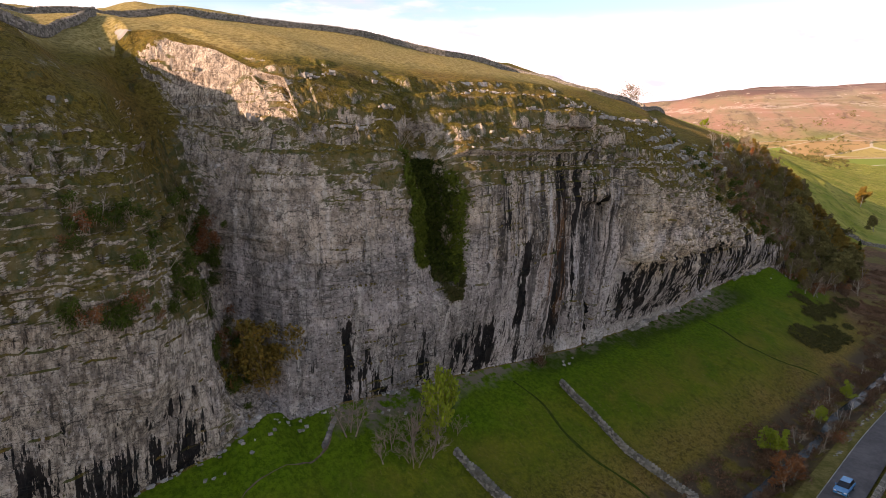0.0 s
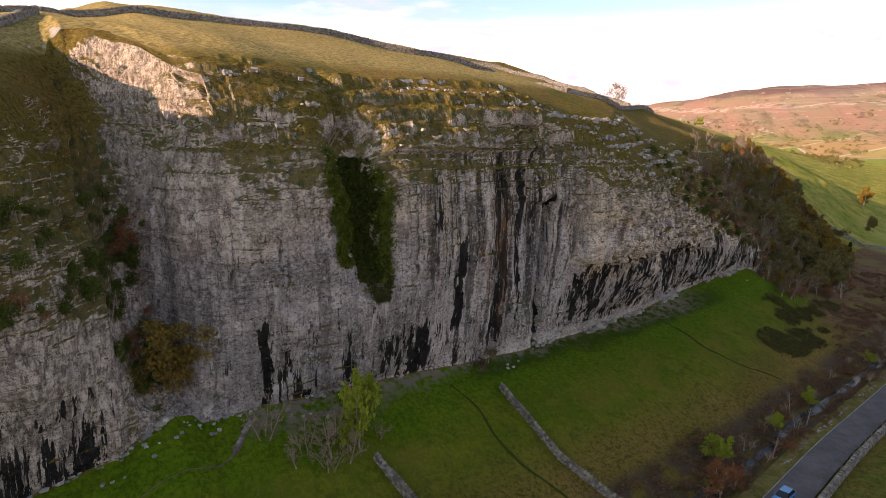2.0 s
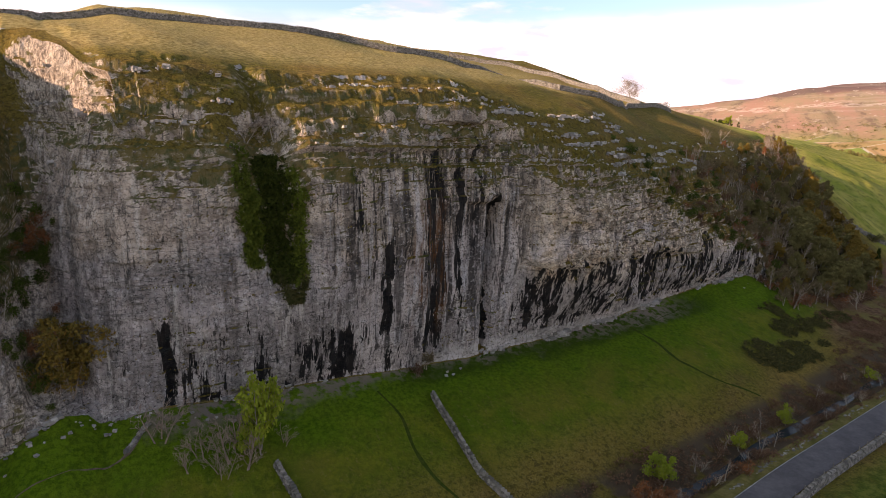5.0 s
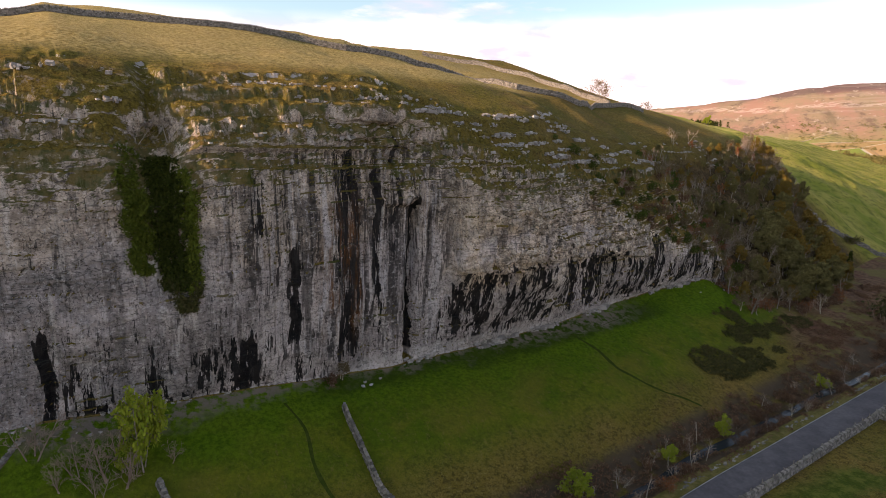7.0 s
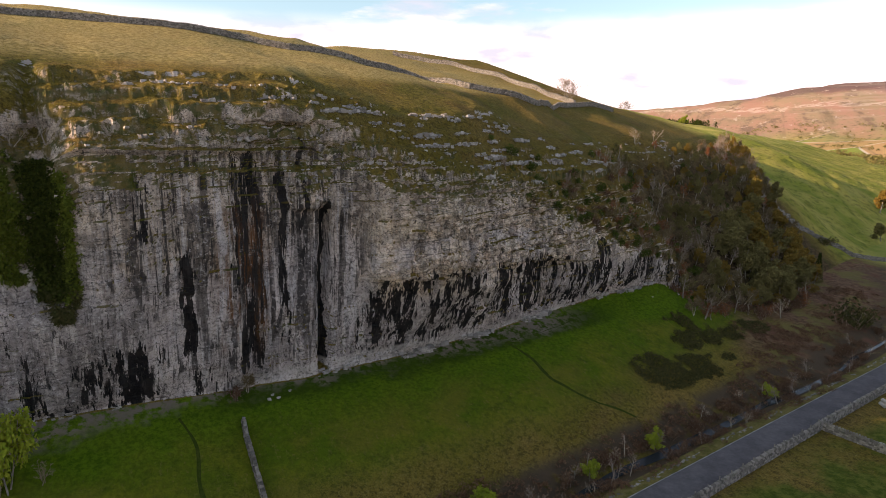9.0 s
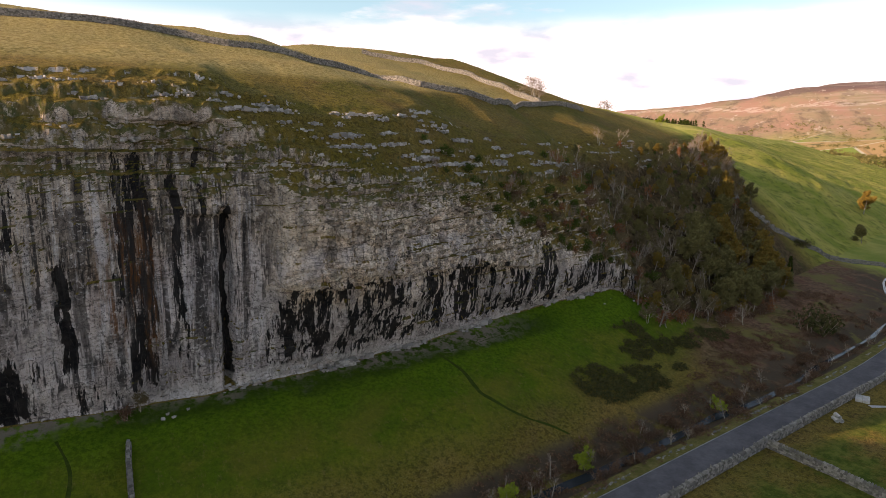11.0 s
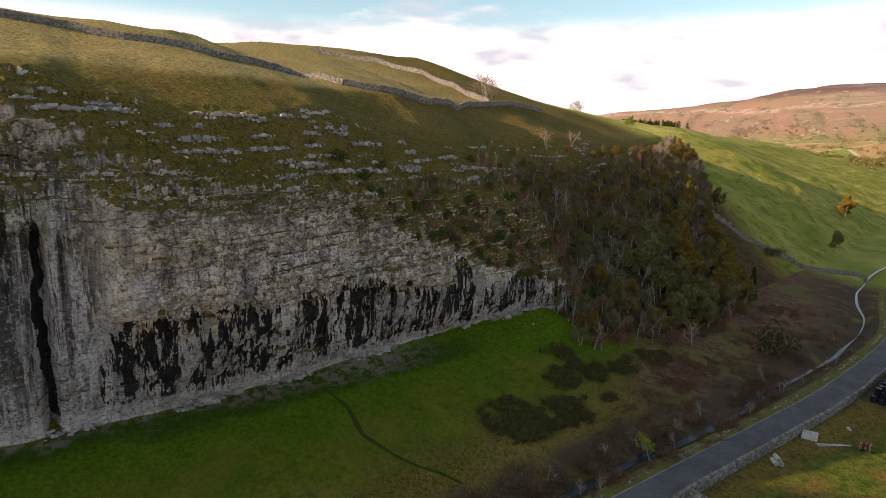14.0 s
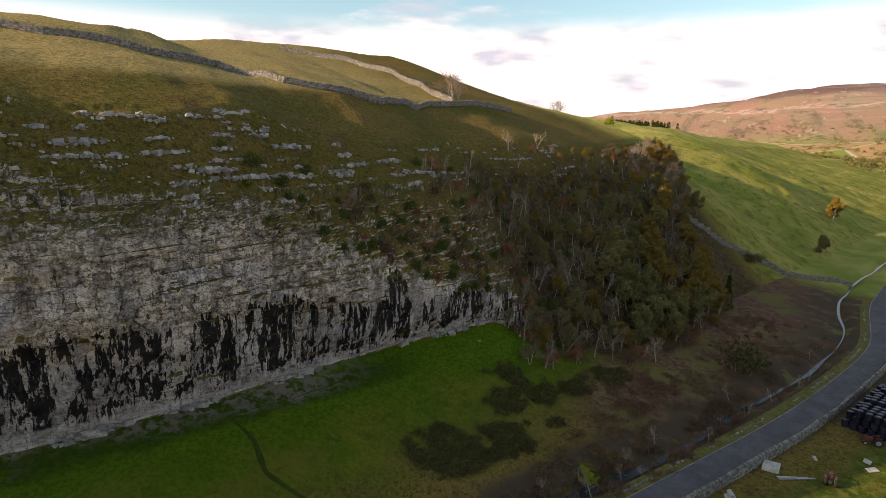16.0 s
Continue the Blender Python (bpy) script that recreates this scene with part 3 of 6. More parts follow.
    rock = p.mix(p.sum("MULTIPLY", high_wall, p.band(long_run, 0.525, 0.555, 0.0, 0.88)), rock, (0.022, 0.021, 0.022))
    rock = p.mix(p.sum("MULTIPLY", p.sum("MULTIPLY", high_wall, clear), p.band(long_run, 0.46, 0.40, 0.0, 0.45)), rock, (0.47, 0.47, 0.48))
    rock = p.mix(p.sum("MULTIPLY", rust, p.band(p.noise(1.9, 4, 0.6, p.scaled(1, 0.5, 0.08)), 0.48, 0.58, 0.0, 0.8)), rock, (0.15, 0.062, 0.022))
    # hairline drips
    hair = p.noise(2.0, 7, 0.66, p.scaled(1.0, 0.6, 0.11), 0.3)
    where = p.band(p.noise(0.14, 4, 0.6), 0.42, 0.58)
    rock = p.mix(p.sum("MULTIPLY", where, p.band(hair, 0.585, 0.615, 0.0, 0.9)), rock, (0.05, 0.047, 0.045))
    # bedding seams, joints and pits
    seam = p.noise(1.0, 4, 0.6, p.scaled(0.04, 0.04, 0.75))
    broken = p.sum("MAXIMUM", p.band(p.noise(0.3, 5, 0.65, p.scaled(1, 1, 0.6)), 0.46, 0.60), p.sum("MULTIPLY", p.sum("MULTIPLY", p.band(s, 10, 20), p.band(z, 15, 20)), p.band(p.noise(0.5, 4, 0.6), 0.45, 0.6)))
    rock = p.mix(p.sum("MULTIPLY", broken, p.band(p.sum("ABSOLUTE", p.sum("SUBTRACT", seam, 0.5), 0.0), 0.013, 0.0, 0.0, 0.8)), rock, (0.035, 0.042, 0.04))
    joint = p.noise(1.0, 4, 0.6, p.scaled(0.55, 0.55, 0.05))
    rock = p.mix(p.band(p.sum("ABSOLUTE", p.sum("SUBTRACT", joint, 0.5), 0.0), 0.008, 0.0, 0.0, 0.6), rock, (0.04, 0.047, 0.044))
    # jointed blocks, each with its own tone
    warped = p.join(p.sum("ADD", s, p.sum("MULTIPLY", p.noise(0.7, 3), 1.2)), p.sum("MULTIPLY", y, 0.5), p.sum("MULTIPLY", p.sum("ADD", z, p.sum("MULTIPLY", p.noise(0.5, 3), 1.0)), 1.15))
    jointed = p.sum("MAXIMUM", p.sum("MULTIPLY", p.band(s, 8, 18), p.band(z, 16, 20)), p.band(z, 24, 34, 0.0, 0.5))
    tone = p.tree.nodes.new("ShaderNodeTexVoronoi")
    p.put(tone.inputs["Vector"], warped)
    tone.inputs["Scale"].default_value = 1.05
    tone = p.axes(tone.outputs["Color"])[0]
    rock = p.mix(p.sum("MULTIPLY", p.sum("MULTIPLY", jointed, clear), p.band(tone, 0.35, 0.0, 0.0, 0.5)), rock, (0.125, 0.108, 0.094))
    rock = p.mix(p.sum("MULTIPLY", jointed, p.sum("MULTIPLY", p.band(tone, 0.62, 1.0, 0.0, 0.6), clear)), rock, (0.68, 0.595, 0.50))
    rock = p.mix(p.sum("MULTIPLY", jointed, p.band(p.cells(1.05, warped), 0.050, 0.015, 0.0, 0.6)), rock, (0.045, 0.041, 0.038))
    # thin beds split by upright joints, open in places
    flat_on = p.join(p.sum("ADD", s, p.sum("MULTIPLY", p.noise(0.6, 4), 1.6)), p.sum("ADD", z, p.sum("ADD", p.sum("MULTIPLY", p.noise(0.09, 3), 3.0), p.sum("MULTIPLY", p.noise(0.9, 3), 0.35))), 0.0)
    open_here = p.sum("MAXIMUM", jointed, p.band(p.noise(0.12, 4, 0.6), 0.42, 0.60, 0.12, 0.75))
    for wide, tall, gap, hard in ((3.1, 1.25, 0.05, 0.62), (1.15, 0.62, 0.03, 0.42)):
        brick = p.tree.nodes.new("ShaderNodeTexBrick")
        p.put(brick.inputs["Vector"], flat_on)
        for key, v in (("Scale", 1.0), ("Brick Width", wide), ("Row Height", tall), ("Mortar Size", gap), ("Mortar Smooth", 0.6), ("Bias", 0.0)):
            brick.inputs[key].default_value = v
        brick.offset, brick.squash = 0.41, 1.0
        worn = p.band(p.noise(0.8, 5, 0.7), 0.44, 0.58, 0.0, hard)
        rock = p.mix(p.sum("MULTIPLY", p.sum("MULTIPLY", brick.outputs["Fac"], worn), open_here), rock, (0.036, 0.034, 0.033))
    # hairline cracks
    frayed = p.join(p.sum("ADD", s, p.sum("MULTIPLY", p.noise(1.4, 4, 0.7), 0.9)), p.sum("MULTIPLY", y, 0.4), p.sum("MULTIPLY", p.sum("ADD", z, p.sum("MULTIPLY", p.noise(1.1, 4, 0.7), 0.8)), 0.8))
    for size, gap, hard in ((0.75, 0.022, 0.8), (1.9, 0.030, 0.5)):
        rock = p.mix(p.sum("MULTIPLY", p.band(p.cells(size, frayed), gap, gap * 0.3, 0.0, hard), p.band(p.noise(0.33, 5, 0.65), 0.42, 0.56)), rock, (0.030, 0.028, 0.027))
    # washed pale blocks along the very foot
    foot_z = p.sum("ADD", z, p.band(s, 84, 97, 0.0, 2.0))
    sole = p.sum("MULTIPLY", p.band(p.sum("ADD", foot_z, p.sum("MULTIPLY", p.noise(0.25, 4, 0.6), 1.2)), 9.0, 8.4), p.band(s, -14, -4))
    rock = p.mix(p.sum("MULTIPLY", sole, 0.55), rock, p.mix(p.noise(1.4, 5, 0.7), (0.30, 0.29, 0.27), (0.66, 0.63, 0.585)))
    # moss and ledge plants, then turf wherever the ground lies back
    turf, tuft, mid = turf_colour(p, 1.0, 0.55)
    spread = p.sum("ADD", n_up, p.sum("MULTIPLY", p.sum("SUBTRACT", p.noise(0.45, 6, 0.65), 0.5), 1.15))
    high = p.band(z, 28, 42, 0.0, 0.36)
    high = p.sum("ADD", high, p.sum("MULTIPLY", p.sum("MULTIPLY", p.band(s, -54, -58), 0.24), p.sum("MULTIPLY", p.band(z, 19, 24), p.band(z, 39, 34))))
    lip = p.sum("ADD", z, p.sum("MULTIPLY", p.sum("SUBTRACT", s, 53.0), 0.42))
    lip = p.sum("MULTIPLY", p.band(p.sum("ADD", lip, p.sum("MULTIPLY", p.sum("SUBTRACT", p.noise(0.22, 5, 0.65), 0.5), 22.0)), 26, 30), p.band(s, 36, 50))
    high = p.sum("ADD", high, p.sum("MULTIPLY", lip, 0.30))
    high = p.sum("SUBTRACT", high, p.sum("MULTIPLY", p.sum("MULTIPLY", p.band(s, -60.5, -58), p.band(s, -46, -50)), 0.3))
    mossy = p.band(p.sum("ADD", spread, high), 0.40, 0.54)
    moss = p.mix(p.band(p.noise(0.8, 4), 0.4, 0.6), (0.045, 0.055, 0.010), (0.110, 0.085, 0.024))
    grow = p.noise(0.07, 4, 0.6)
    mossy = p.sum("MULTIPLY", mossy, p.band(p.sum("ADD", grow, high), 0.44, 0.58))
    col = p.mix(p.sum("MULTIPLY", mossy, 0.9), rock, moss)
    lie = p.sum("ADD", n_up, p.sum("MULTIPLY", p.sum("SUBTRACT", p.noise(0.8, 6, 0.7), 0.5), 0.55))
    lie = p.sum("ADD", lie, p.band(p.sum("ADD", s, p.sum("MULTIPLY", p.noise(0.12, 4), 26.0)), 103, 116, 0.0, 0.34))
    chute = p.sum("MULTIPLY", p.sum("MULTIPLY", p.band(s, -72, -66), p.band(s, -56, -58)), p.band(z, 33, 39))
    cleft = p.sum("MULTIPLY", p.sum("MULTIPLY", p.band(s, -40, -36.5), p.band(s, -29, -30.5)), p.band(z, 39.5, 42))
    lie = p.sum("ADD", lie, p.sum("MULTIPLY", p.sum("MAXIMUM", chute, cleft), 0.34))
    lie = p.sum("ADD", lie, p.band(z, 38, 44, 0.0, 0.19))
    lie = p.sum("ADD", lie, p.sum("MULTIPLY", p.band(s, 5, 14, 0.0, 0.30), p.band(p.sum("ADD", z, p.sum("MULTIPLY", p.noise(0.2, 5, 0.65), 5.0)), 36.5, 39.5)))
    sheer = p.sum("MULTIPLY", p.sum("MULTIPLY", p.band(s, -63.5, -61.5), p.band(s, -46, -50)), p.band(p.sum("ADD", z, p.sum("MULTIPLY", p.noise(0.3, 5, 0.65), 4.0)), 62, 59.5))
    lie = p.sum("SUBTRACT", lie, p.sum("MULTIPLY", sheer, 0.30))
    lie = p.sum("ADD", lie, p.sum("MULTIPLY", lip, 0.28))
    grass = p.band(lie, 0.60, 0.70)
    speck = p.band(p.noise(0.95, 6, 0.72, p.scaled(1, 1, 0.8)), 0.515, 0.56)
    beds = p.sum("MULTIPLY", p.sum("MULTIPLY", p.band(z, 37, 40), p.band(z, 51.5, 49.5)), p.band(s, 12, 2, 0.12, 0.8))
    beds = p.sum("MULTIPLY", p.sum("MULTIPLY", beds, speck), p.band(chute, 1.0, 0.0))
    beds = p.sum("MULTIPLY", beds, p.sum("MULTIPLY", p.band(p.noise(0.16, 4, 0.6, p.scaled(0.6, 0.6, 2.2)), 0.42, 0.54), p.band(n_up, 0.97, 0.8)))
    col = p.mix(p.sum("MULTIPLY", beds, 0.9), col, rock)
    grass = p.sum("MULTIPLY", grass, p.sum("SUBTRACT", 1.0, p.sum("MULTIPLY", beds, 0.9)))
    lush = p.mix(p.band(p.noise(0.06, 4), 0.35, 0.65), (0.165, 0.195, 0.034), (0.290, 0.265, 0.068))
    lush = p.mix(p.band(p.noise(0.35, 7, 0.72), 0.52, 0.64, 0.0, 0.5), lush, (0.065, 0.07, 0.02))
    lush = p.mix(p.band(p.noise(0.22, 7, 0.75), 0.52, 0.60, 0.0, 0.55), lush, (0.055, 0.072, 0.016))
    turf = p.mix(p.band(p.sum("ADD", s, p.sum("MULTIPLY", p.noise(0.05, 4), 20.0)), 212, 240), turf, lush)
    litter = p.mix(p.band(p.noise(0.9, 6, 0.7), 0.40, 0.60), (0.034, 0.024, 0.014), (0.096, 0.064, 0.036))
    litter = p.mix(p.band(p.noise(0.2, 5, 0.65), 0.52, 0.62, 0.0, 0.7), litter, (0.045, 0.050, 0.014))
    shade = p.sum("MULTIPLY", p.sum("MULTIPLY", p.band(s, 84, 106), p.band(s, 215, 200)), p.band(p.sum("ADD", z, p.sum("MULTIPLY", p.noise(0.08, 4), 10.0)), 45, 37))
    turf = p.mix(p.sum("MULTIPLY", shade, 0.9), turf, litter)
    col = p.mix(grass, col, turf)
    bare = p.band(p.sum("ADD", grass, p.sum("MULTIPLY", mossy, 0.8)), 0.8, 0.1)
    grit = p.noise(2.2, 6, 0.7, p.scaled(0.75, 0.75, 1.15))
    pit = p.noise(4.2, 3, 0.6, p.scaled(0.8, 0.8, 1.2))
    col = p.mix(p.sum("MULTIPLY", p.band(grit, 0.39, 0.46, 0.5, 0.0), bare), col, (0.034, 0.031, 0.029))
    col = p.mix(p.sum("MULTIPLY", p.band(pit, 0.33, 0.40, 0.8, 0.0), bare), col, (0.022, 0.021, 0.020))
    col = p.mix(p.sum("MULTIPLY", p.band(grit, 0.56, 0.64, 0.0, 0.35), p.sum("MULTIPLY", bare, clear)), col, (0.70, 0.69, 0.665))
    h1 = p.noise(1.7, 10, 0.68, p.scaled(1, 1, 0.55))
    h2 = p.noise(0.9, 6, 0.6, p.scaled(1, 1, 0.35))
    nrm = p.bump(h2, 0.7, 0.6)
    nrm = p.bump(h1, 1.0, 0.5, nrm)
    return p.done(col, nrm)


def make_ground():
    p = Paint("valley_pasture", 1.0, 0.04)
    s, y, z = p.axes()
    turf, tuft, mid = turf_colour(p, 1.0, 0.25)
    # close-grazed bright field under the crag
    fresh = p.mix(p.band(p.noise(0.16, 5, 0.6), 0.35, 0.65), (0.056, 0.104, 0.007), (0.108, 0.122, 0.013))
    fresh = p.mix(p.band(tuft, 0.35, 0.65, 0.35, 0.0), fresh, (0.018, 0.032, 0.006))
    fresh = p.mix(p.band(p.noise(0.5, 6, 0.7), 0.50, 0.64, 0.0, 0.6), fresh, (0.030, 0.052, 0.007))
    fresh = p.mix(p.band(p.noise(0.9, 5, 0.7), 0.60, 0.70, 0.0, 0.4), fresh, (0.12, 0.125, 0.024))
    fresh = p.mix(p.band(p.noise(0.075, 6, 0.68), 0.50, 0.64, 0.0, 0.5), fresh, (0.108, 0.100, 0.018))
    fresh = p.mix(p.band(p.noise(1.9, 4, 0.7, p.scaled(1.0, 0.35, 1.0)), 0.56, 0.68, 0.0, 0.5), fresh, (0.150, 0.125, 0.040))
    bright = p.mix(p.band(tuft, 0.36, 0.62), (0.026, 0.070, 0.004), (0.060, 0.128, 0.007))
    fresh = p.mix(p.band(p.sum("ADD", z, p.sum("MULTIPLY", p.noise(0.09, 5, 0.65), 5.0)), 4.2, 7.4, 0.0, 0.8), fresh, bright)
    high = p.band(p.sum("ADD", z, p.sum("MULTIPLY", p.noise(0.08, 4), 6.0)), -0.6, 4.4)
    col = p.mix(high, turf, fresh)
    beyond = p.sum("MULTIPLY", p.band(y, -34, -39), p.band(p.noise(0.12, 5, 0.6), 0.36, 0.56))
    col = p.mix(p.sum("MULTIPLY", beyond, 0.9), col, p.mix(p.band(p.noise(0.7, 6, 0.7), 0.4, 0.62), (0.030, 0.062, 0.008), (0.095, 0.115, 0.022)))
    meadow = p.mix(p.band(p.noise(0.06, 4), 0.35, 0.65), (0.140, 0.175, 0.032), (0.255, 0.245, 0.066))
    col = p.mix(p.band(s, 216, 236), col, meadow)
    # brown rushes and dead bracken on the wet flats
    flat = p.sum("MULTIPLY", p.band(s, 84, 104), p.band(p.sum("ADD", z, p.sum("MULTIPLY", p.noise(0.06, 5, 0.6), 9.0)), 4.6, 1.6))
    flat = p.sum("MULTIPLY", flat, p.band(y, -26, -18))
    flat = p.sum("MULTIPLY", flat, p.band(s, 238, 220))
    rush = p.mix(p.band(p.noise(0.8, 8, 0.75), 0.38, 0.62), (0.074, 0.040, 0.025), (0.180, 0.104, 0.064))
    rush = p.mix(p.band(p.noise(0.14, 5, 0.65), 0.50, 0.62, 0.0, 0.7), rush, (0.115, 0.050, 0.034))
    rush = p.mix(p.band(p.noise(0.085, 4, 0.6), 0.50, 0.60, 0.0, 0.85), rush, (0.13, 0.115, 0.038))
    col = p.mix(flat, col, rush)
    bank = p.sum("MULTIPLY", p.band(z, -3.3, -4.6), p.band(s, 238, 220))
    bank = p.sum("MULTIPLY", bank, p.band(y, -32, -26))
    col = p.mix(p.sum("MULTIPLY", bank, p.band(p.noise(0.2, 5, 0.6), 0.38, 0.5)), col, (0.070, 0.050, 0.033))
    # rank grass on the lip below the crag's terrace, its shaded side painted dark
    lip = p.sum("ADD", z, p.sum("MULTIPLY", p.noise(0.12, 4, 0.6), 2.2))
    rank_shade = p.sum("MULTIPLY", p.sum("MULTIPLY", p.band(lip, 5.4, 6.3), p.band(lip, 8.2, 7.4)), p.sum("MULTIPLY", p.band(s, -18, -8), p.band(s, 74, 60)))
    col = p.mix(p.sum("MULTIPLY", rank_shade, 0.75), col, (0.020, 0.042, 0.005))
    # trodden earth and scree at the crag's foot
    tread = p.sum("MULTIPLY", p.band(p.sum("ADD", p.sum("ADD", z, p.band(s, -8, 8, 0.0, 0.55)), p.sum("MULTIPLY", p.noise(0.25, 5, 0.6), 3.0)), 6.9, 8.2), p.sum("MULTIPLY", p.band(s, 66, 48), p.band(s, -50, -46)))
    col = p.mix(p.sum("MULTIPLY", tread, p.band(mid, 0.42, 0.56)), col, (0.15, 0.125, 0.10))
    nrm = p.bump(p.noise(2.2, 8, 0.7), 0.8, 0.35)
    nrm = p.bump(p.noise(0.5, 5, 0.6), 0.6, 0.7, nrm)
    return p.done(col, nrm)


def make_hill():
    p = Paint("hill_pasture", 1.0, 0.05)
    n_up = p.axes(p.geo.outputs["Normal"])[2]
    s, y, z = p.axes()
    turf, tuft, mid = turf_colour(p, 0.9, 0.55)
    green = p.mix(p.band(p.noise(0.06, 4), 0.35, 0.65), (0.215, 0.235, 0.046), (0.355, 0.320, 0.092))
    green = p.mix(p.band(p.noise(0.45, 7, 0.72), 0.50, 0.64, 0.0, 0.55), green, (0.125, 0.130, 0.034))
    turf = p.mix(p.band(p.sum("ADD", s, p.sum("MULTIPLY", p.noise(0.05, 4), 20.0)), 205, 240), turf, green)
    turf = p.mix(p.sum("MULTIPLY", p.band(z, 51.5, 54.5), p.sum("MULTIPLY", p.band(p.noise(1.3, 6, 0.7), 0.40, 0.60, 0.25, 1.0), p.band(s, 150, 100))), turf, (0.30, 0.24, 0.10))
    rock = p.mix(p.noise(0.9, 8, 0.65), (0.16, 0.155, 0.15), (0.46, 0.44, 0.41))
    lie = p.sum("ADD", n_up, p.sum("MULTIPLY", p.sum("SUBTRACT", p.noise(0.7, 6, 0.7), 0.5), 0.6))
    edge = p.sum("MULTIPLY", p.band(lie, 0.66, 0.55), p.band(s, 180, 110))
    col = p.mix(edge, turf, rock)
    col = p.mix(p.sum("MULTIPLY", p.band(p.noise(0.16, 6, 0.7), 0.54, 0.66, 0.0, 0.6), p.band(s, 180, 230)), col, (0.075, 0.085, 0.022))
    nrm = p.bump(p.noise(1.3, 8, 0.7), 0.8, 0.45)
    nrm = p.bump(p.noise(0.35, 5, 0.65), 0.35, 0.8, nrm)
    return p.done(col, nrm)


def make_far():
    p = Paint("far_moor", 1.0, 0.03)
    x, y, z = p.axes()
    v = p.tree.nodes.new("ShaderNodeTexVoronoi")
    p.put(v.inputs["Vector"], p.scaled(0.0045, 0.0045, 0.0))
    v.inputs["Scale"].default_value = 1.0
    pick = p.axes(v.outputs["Color"])
    field = p.mix(p.band(pick[0], 0.3, 0.7), (0.15, 0.20, 0.045), (0.29, 0.235, 0.09))
    field = p.mix(p.band(pick[1], 0.55, 0.8, 0.0, 0.7), field, (0.33, 0.20, 0.11))
    edge = p.tree.nodes.new("ShaderNodeTexVoronoi")
    edge.feature = "DISTANCE_TO_EDGE"
    p.put(edge.inputs["Vector"], p.scaled(0.0045, 0.0045, 0.0))
    edge.inputs["Scale"].default_value = 1.0
    field = p.mix(p.band(edge.outputs["Distance"], 0.022, 0.012, 0.0, 0.8), field, (0.40, 0.37, 0.31))
    along = p.sum("SUBTRACT", p.sum("MULTIPLY", x, 0.94), p.sum("MULTIPLY", y, 0.34))
    deep = p.sum("MULTIPLY", p.sum("ADD", p.sum("MULTIPLY", x, 0.34), p.sum("MULTIPLY", y, 0.94)), 0.10)
    slope = p.join(along, deep, p.sum("MULTIPLY", z, 1.6))
    heath = p.noise(0.008, 9, 0.7, slope)
    moor = p.mix(p.band(heath, 0.38, 0.62), (0.285, 0.165, 0.125), (0.225, 0.180, 0.115))
    moor = p.mix(p.band(p.noise(0.016, 8, 0.72, slope), 0.52, 0.62, 0.0, 0.7), moor, (0.13, 0.085, 0.07))
    moor = p.mix(p.band(p.sum("ADD", z, p.sum("MULTIPLY", p.noise(0.006, 6, 0.65, slope), 120.0)), 290, 330, 0.0, 0.75), moor, (0.105, 0.07, 0.07))
    moor = p.mix(p.band(p.noise(0.03, 6, 0.7, slope), 0.60, 0.66, 0.0, 0.7), moor, (0.40, 0.33, 0.28))
    col = p.mix(p.band(p.sum("ADD", z, p.sum("MULTIPLY", p.noise(0.003, 5), 130.0)), 85, 150), field, moor)
    scar = p.sum("MULTIPLY", p.band(p.noise(1.0, 5, 0.6, p.scaled(0.0016, 0.0016, 0.035)), 0.54, 0.60), p.band(z, 80, 130))
    col = p.mix(p.sum("MULTIPLY", scar, 0.15), col, (0.46, 0.38, 0.33))
    # broken limestone scars along one level, scrub and dark gullies on the slope below
    tier = p.sum("ADD", z, p.sum("MULTIPLY", p.noise(0.0022, 4, 0.6), 90.0))
    cliffs = p.sum("MULTIPLY", p.band(tier, 212, 222), p.band(tier, 246, 234))
    cliffs = p.sum("MULTIPLY", cliffs, p.band(p.noise(0.02, 5, 0.7, p.join(x, y, 0.0)), 0.44, 0.56))
    col = p.mix(p.sum("MULTIPLY", cliffs, 0.42), col, (0.50, 0.42, 0.37))
    gill = p.noise(0.011, 6, 0.65, p.join(along, p.sum("MULTIPLY", along, 0.3), p.sum("MULTIPLY", z, 0.25)))
    col = p.mix(p.sum("MULTIPLY", p.band(gill, 0.53, 0.63, 0.0, 0.65), p.band(tier, 225, 190)), col, (0.13, 0.105, 0.07))
    col = p.mix(p.sum("MULTIPLY", p.band(p.noise(0.05, 5, 0.7), 0.56, 0.66, 0.0, 0.8), p.sum("MULTIPLY", p.band(z, 160, 100), p.band(z, 20, 40))), col, (0.075, 0.075, 0.04))
    col = p.mix(p.sum("MULTIPLY", p.band(p.noise(0.02, 6, 0.7), 0.58, 0.64, 0.0, 0.8), p.band(z, 120, 60)), col, (0.06, 0.07, 0.035))
    return p.done(col)


def make_plain(name, a, b, scale, rough=0.85, bump=0.3, spec=0.25, dist=0.05):
    """Two tones in noise at two scales, with a fine relief."""
    p = Paint(name, rough, spec)
    c = p.mix(p.band(p.noise(scale, 6, 0.65), 0.35, 0.65), a, b)
    c = p.mix(p.band(p.noise(scale * 7, 4, 0.6), 0.3, 0.7, 0.3, 0.0), c, tuple(0.45 * v for v in a))
    return p.done(c, p.bump(p.noise(scale * 5, 6, 0.65), bump, dist))


def make_leaves(name, a, b):
    """Foliage, varied from leaf to leaf and from plant to plant."""
    p = Paint(name, 0.9, 0.06)
    c = p.mix(p.geo.outputs["Random Per Island"], a, b)
    c = p.mix(p.sum("MULTIPLY", p.random(), 0.45), c, tuple(0.55 * v for v in a))
    return p.done(c)


